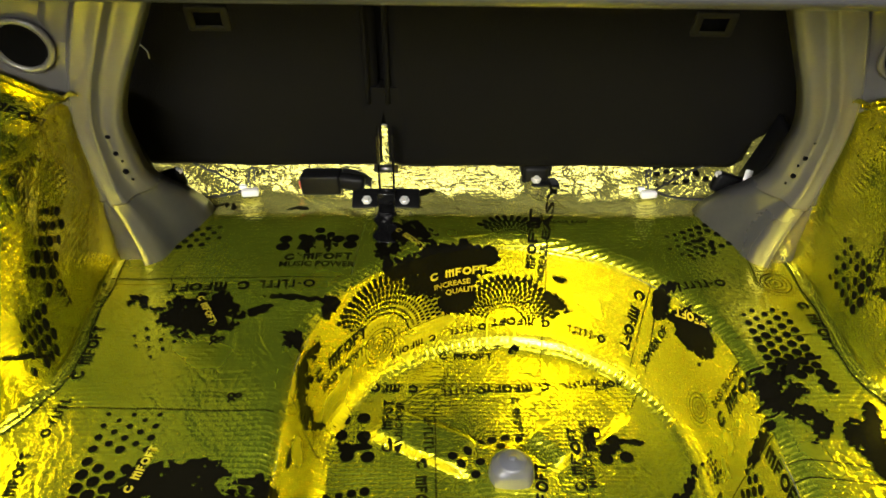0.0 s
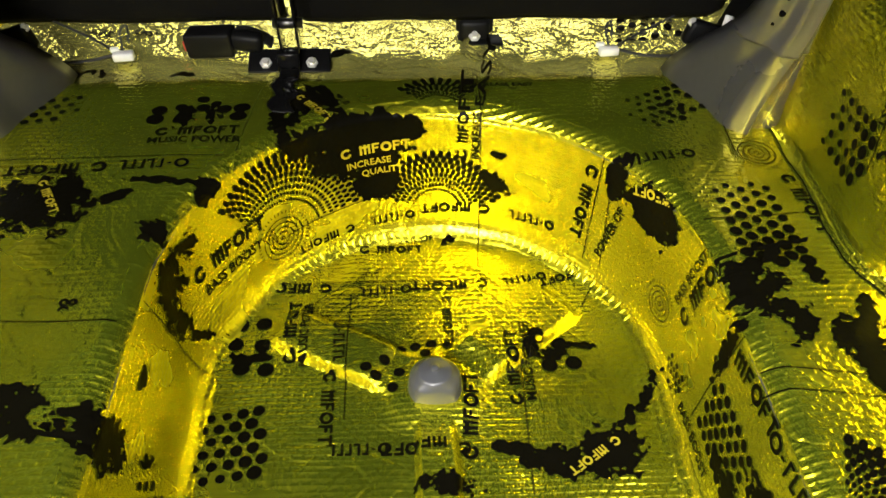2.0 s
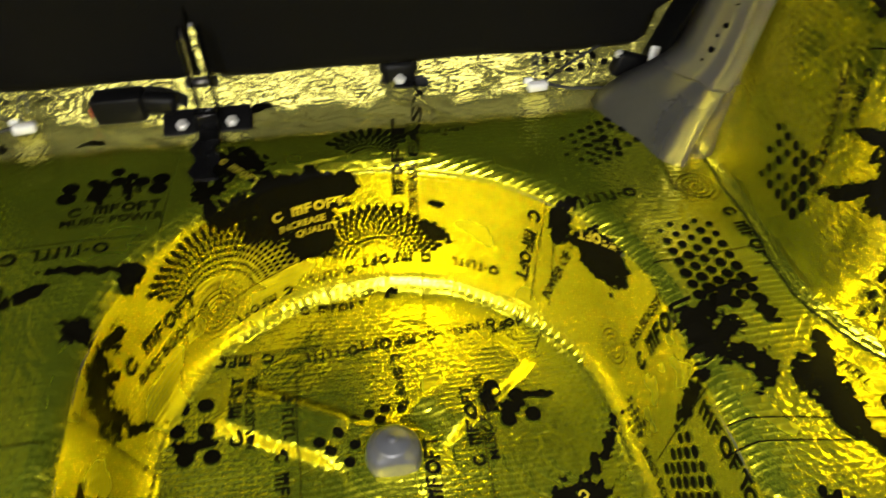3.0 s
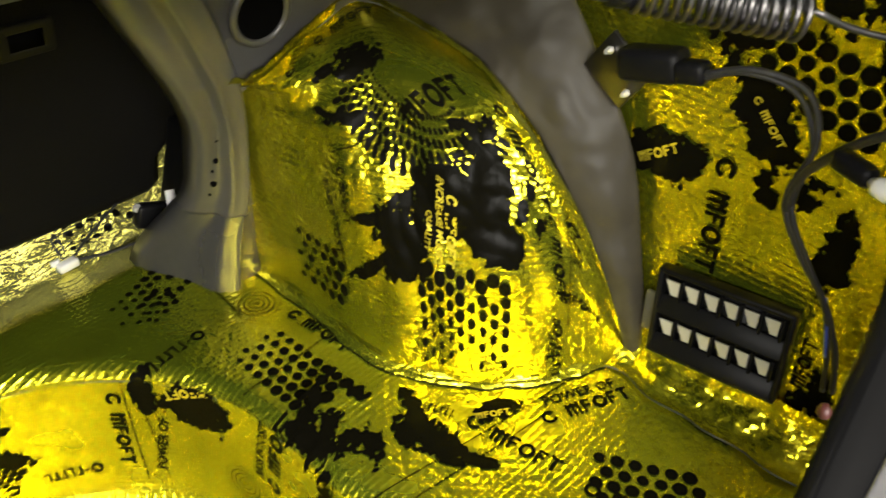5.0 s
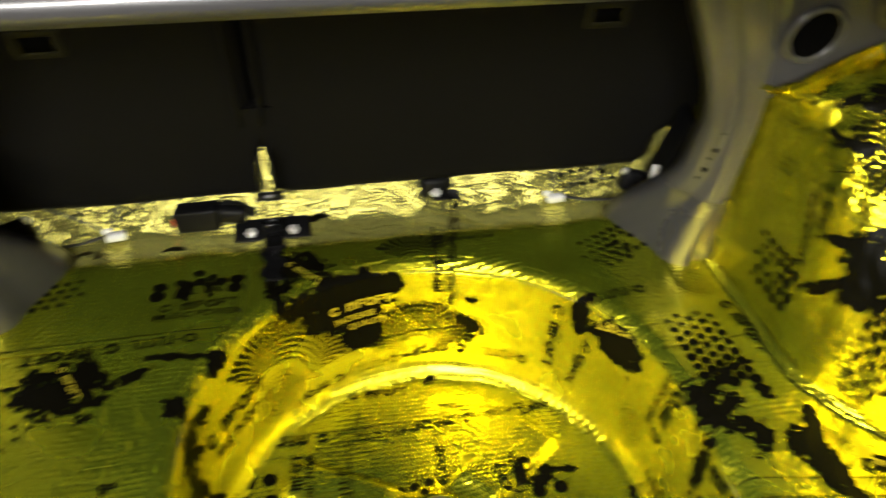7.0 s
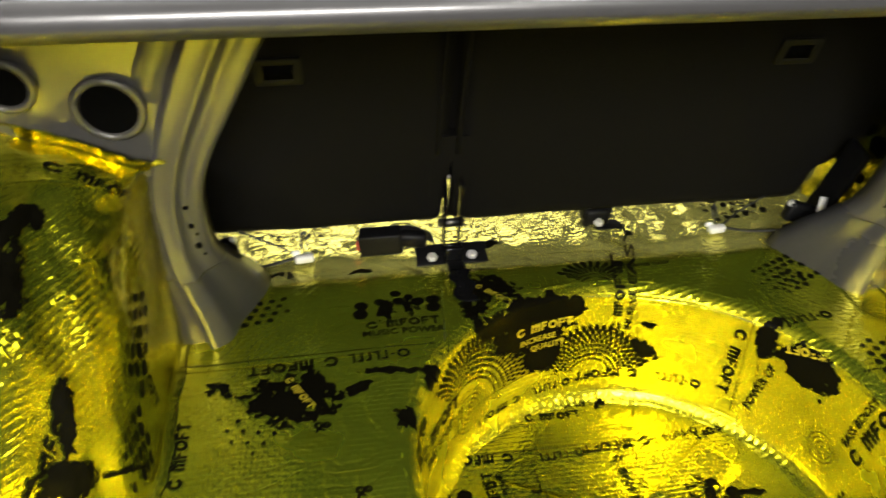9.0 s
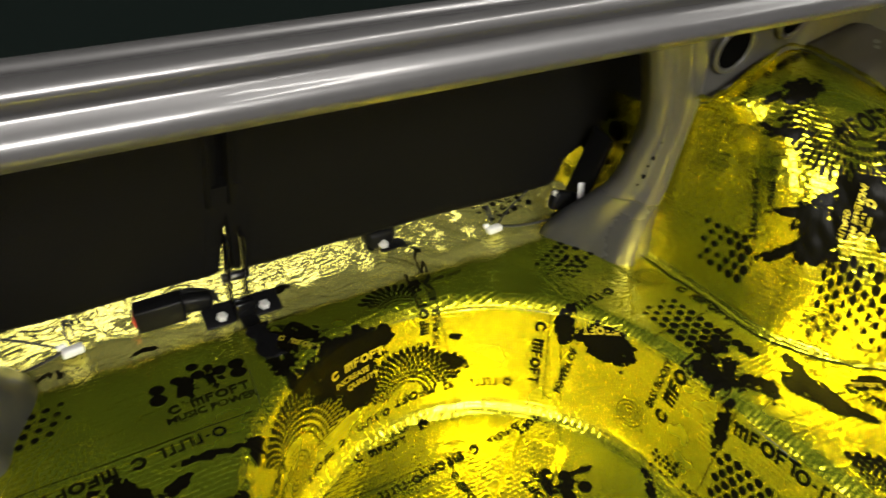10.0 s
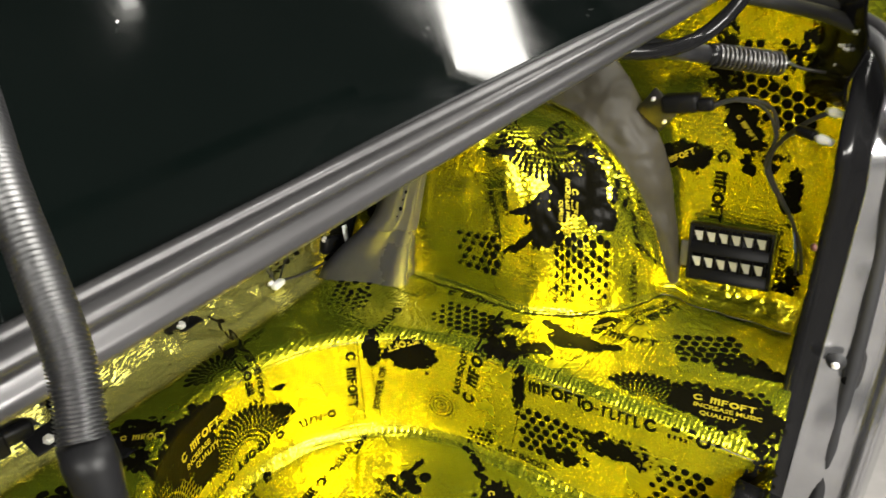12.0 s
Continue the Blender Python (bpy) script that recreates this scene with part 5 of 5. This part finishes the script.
S.blot(0.105, 0.985, 0, 0.020, 0.010, 92, 0.6)
S.blot(0.478, 0.980, 10, 0.022, 0.009, 93, 0.6)
S.blot(0.515, 0.990, 0, 0.020, 0.005, 94, 0.9)
S.mark(0.206, 0.960, -90, 0.016)
S.mark(0.368, 0.835, 86, 0.018)
S.mark(0.428, 0.905, 90, 0.016)
S.words(0.446, 0.91, 90, 0.012, "MUSIC POWER")
S.mark(0.352, 1.082, -90, 0.013)
S.mark(0.155, 0.975, 90, 0.016)
S.words(0.172, 0.97, 90, 0.011, "MUSIC POWER")
S.line(0.280, 0.852, 180, 0.015)
S.mark(0.37, 0.850, 180, 0.016)
S.dots(0.09, 0.86, 10, 5, 6, 0.018, 0.005, 0.008)
S.line(0.215, 1.03, -88, 0.014)
S.blot(0.34, 0.80, 0, 0.03, 0.012, 98, 0.8)
S.mark(0.60, 0.86, -70, 0.013)
S.words(0.604, 0.88, -68, 0.011, "BASS BOOST")
S.torn(0.525, 0.840, 0, [(0.000, 0.000, 0.0351, 0.0299, -154), (-0.060, -0.011, 0.0371, 0.0169, 168), (-0.110, 0.007, 0.0293, 0.0083, 171)], 95, 0.40)
S.mark(0.537, 0.855, -147, 0.0115, True)
S.torn(0.603, 0.937, 0, [(0.000, 0.000, 0.0118, 0.0105, -145), (-0.023, -0.027, 0.0253, 0.0062, 61), (-0.046, -0.052, 0.0133, 0.0063, 73)], 97, 0.60)
S.finish(well)

# the wheel arches
for flip, arch in zip((False, True), [o for o in scene.objects if o.name.startswith("wheel_arch")]):
    lay = (lambda u, v: mirror(arch_at(min(1, max(0, u)), min(1, max(0, v))))) if flip else (lambda u, v: arch_at(min(1, max(0, u)), min(1, max(0, v))))
    S = Surface(lay, (lambda p: Vector((1, -0.6, 0.8))) if flip else (lambda p: Vector((-1, -0.6, 0.8))), 0.0034, 0.62, 0.42, flip)
    if not flip:
        S.fan(0.475, 0.73, 0, 190, 350, 0.050, 0.118, 6, 0.0058)
        S.line(0.20, 0.86, 60, 0.014)
        S.mark(0.650, 0.80, -60, 0.020)
        S.line(0.822, 0.62, -86, 0.018)
        S.mark(0.790, 0.27, 10, 0.017, short=True)
        S.line(0.785, 0.16, -84, 0.017)
        S.words(0.222, 0.43, -84, 0.011, "BASS BOOST")
        S.dots(0.17, 0.155, 0, 5, 5, 0.015, 0.0035, 0.006)
        S.blot(0.70, 0.50, 75, 0.030, 0.006, 108, 1.0)
        S.blot(0.73, 0.44, 70, 0.016, 0.004, 107, 1.0)
        for u, v, w, turn in ((0.46, 0.545, 0.26, 6), (0.81, 0.40, 0.20, 92), (0.235, 0.30, 0.14, 96)):
            S.bar(S.local(u, v, turn), 0, 0, w, 0.0014)
        S.torn(0.360, 0.767, 0, [(0.000, 0.000, 0.0392, 0.0221, 180), (-0.050, 0.007, 0.0202, 0.0086, -164)], 101, 0.50)
        S.torn(0.310, 0.600, 0, [(0.000, 0.000, 0.0382, 0.0080, 171), (-0.043, 0.021, 0.0195, 0.0045, 128)], 103, 0.60)
        S.torn(0.420, 0.300, 0, [(0.000, 0.000, 0.0417, 0.0314, 0), (-0.043, 0.014, 0.0347, 0.0060, 0), (-0.043, -0.028, 0.0604, 0.0072, -157), (0.006, -0.028, 0.0356, 0.0153, 6)], 104, 0.32)
        S.torn(0.530, 0.417, 0, [(0.000, 0.000, 0.0552, 0.0365, -145), (0.056, 0.021, 0.0649, 0.0283, 82), (0.074, -0.028, 0.0285, 0.0242, 0)], 105, 0.22)
        S.torn(0.610, 0.633, 0, [(0.000, 0.000, 0.0378, 0.0172, 65), (-0.031, 0.007, 0.0237, 0.0055, -140)], 106, 0.60)
        S.mark(0.550, 0.450, -95, 0.0125, True)
        S.words(0.530, 0.483, -97, 0.0088, "INCREASE MUSIC", True)
        S.words(0.500, 0.383, -98, 0.0071, "QUALITY", True)
        S.mark(0.460, 0.583, 54, 0.026, short=True)
        S.mark(0.280, 0.933, 4, 0.0150)
        S.mark(0.760, 0.517, -80, 0.0172)
        S.line(0.780, 0.183, -96, 0.0122)
        S.mark(0.270, 0.467, -90, 0.0102)
        S.dots(0.565, 0.135, 92, 6, 9, 0.0165, 0.0036, 0.0078, 0.04)
    else:
        S.mark(0.60, 0.86, 180, 0.018)
        S.mark(0.24, 0.30, -80, 0.014)
        S.mark(0.64, 0.20, 30, 0.018)
        S.mark(0.68, 0.05, 90, 0.016)
        S.dots(0.36, 0.10, 0, 5, 4, 0.016, 0.005, 0.007)
        S.torn(0.520, 0.667, 0, [(-0.000, 0.000, 0.0513, 0.0322, 103), (0.062, 0.007, 0.0320, 0.0149, 170)], 111, 0.40)
        S.torn(0.520, 0.300, 0, [(-0.000, 0.000, 0.0307, 0.0142, 68), (-0.025, -0.049, 0.0427, 0.0152, 150)], 113, 0.40)
        S.torn(0.400, 0.083, 0, [(-0.000, 0.000, 0.0456, 0.0020, 162)], 115, 0.60)
        S.mark(0.330, 0.867, -22, 0.0215)
        S.line(0.280, 0.500, 27, 0.0167)
        S.dots(0.225, 0.275, 36, 5, 3, 0.0210, 0.0085, 0.0060, 0.03)
    S.finish(arch)

# the quarter panels
for flip, quarter in zip((False, True), [o for o in scene.objects if o.name.endswith("_lining")]):
    S = Surface((lambda y, z: quarter_at(y, z, True)) if flip else (lambda y, z: quarter_at(y, z)), (lambda p: Vector((1, 0, 0))) if flip else (lambda p: Vector((-1, 0, 0))), 0.0028, flip=not flip)
    S.blot(0.70, 0.42, 90, 0.050, 0.020, 127, 0.8)
    S.dots(0.66, 0.44, 10, 6, 3, 0.018, 0.008, 0.006)
    S.blot(0.60, 0.45, 60, 0.05, 0.015, 128, 0.9)
    S.blot(0.545, 0.06, 80, 0.030, 0.014, 129, 0.9)
    S.mark(0.56, 0.04, 90, 0.014)
    S.torn(0.657, 0.321, 0, [(-0.000, 0.000, 0.0476, 0.0246, 124)], 121, 0.35)
    S.mark(0.671, 0.338, -47, 0.0078, True)
    S.mark(0.681, 0.274, -89, 0.0205)
    S.torn(0.763, 0.250, 0, [(-0.000, 0.000, 0.0461, 0.0204, -149), (0.031, 0.002, 0.0328, 0.0206, -153)], 122, 0.40)
    S.mark(0.770, 0.240, 34, 0.0105, True, short=True)
    S.torn(0.641, 0.260, 0, [(-0.000, 0.000, 0.0205, 0.0110, 95)], 124, 0.60)
    S.torn(0.602, 0.272, 0, [(-0.000, 0.000, 0.0174, 0.0127, -149)], 126, 0.70)
    S.torn(0.566, 0.222, 0, [(-0.000, 0.000, 0.0425, 0.0147, 88)], 125, 0.40)
    S.dots(0.622, 0.366, -14, 7, 4, 0.0185, 0.0080, 0.0085, 0.02)
    S.finish(quarter)
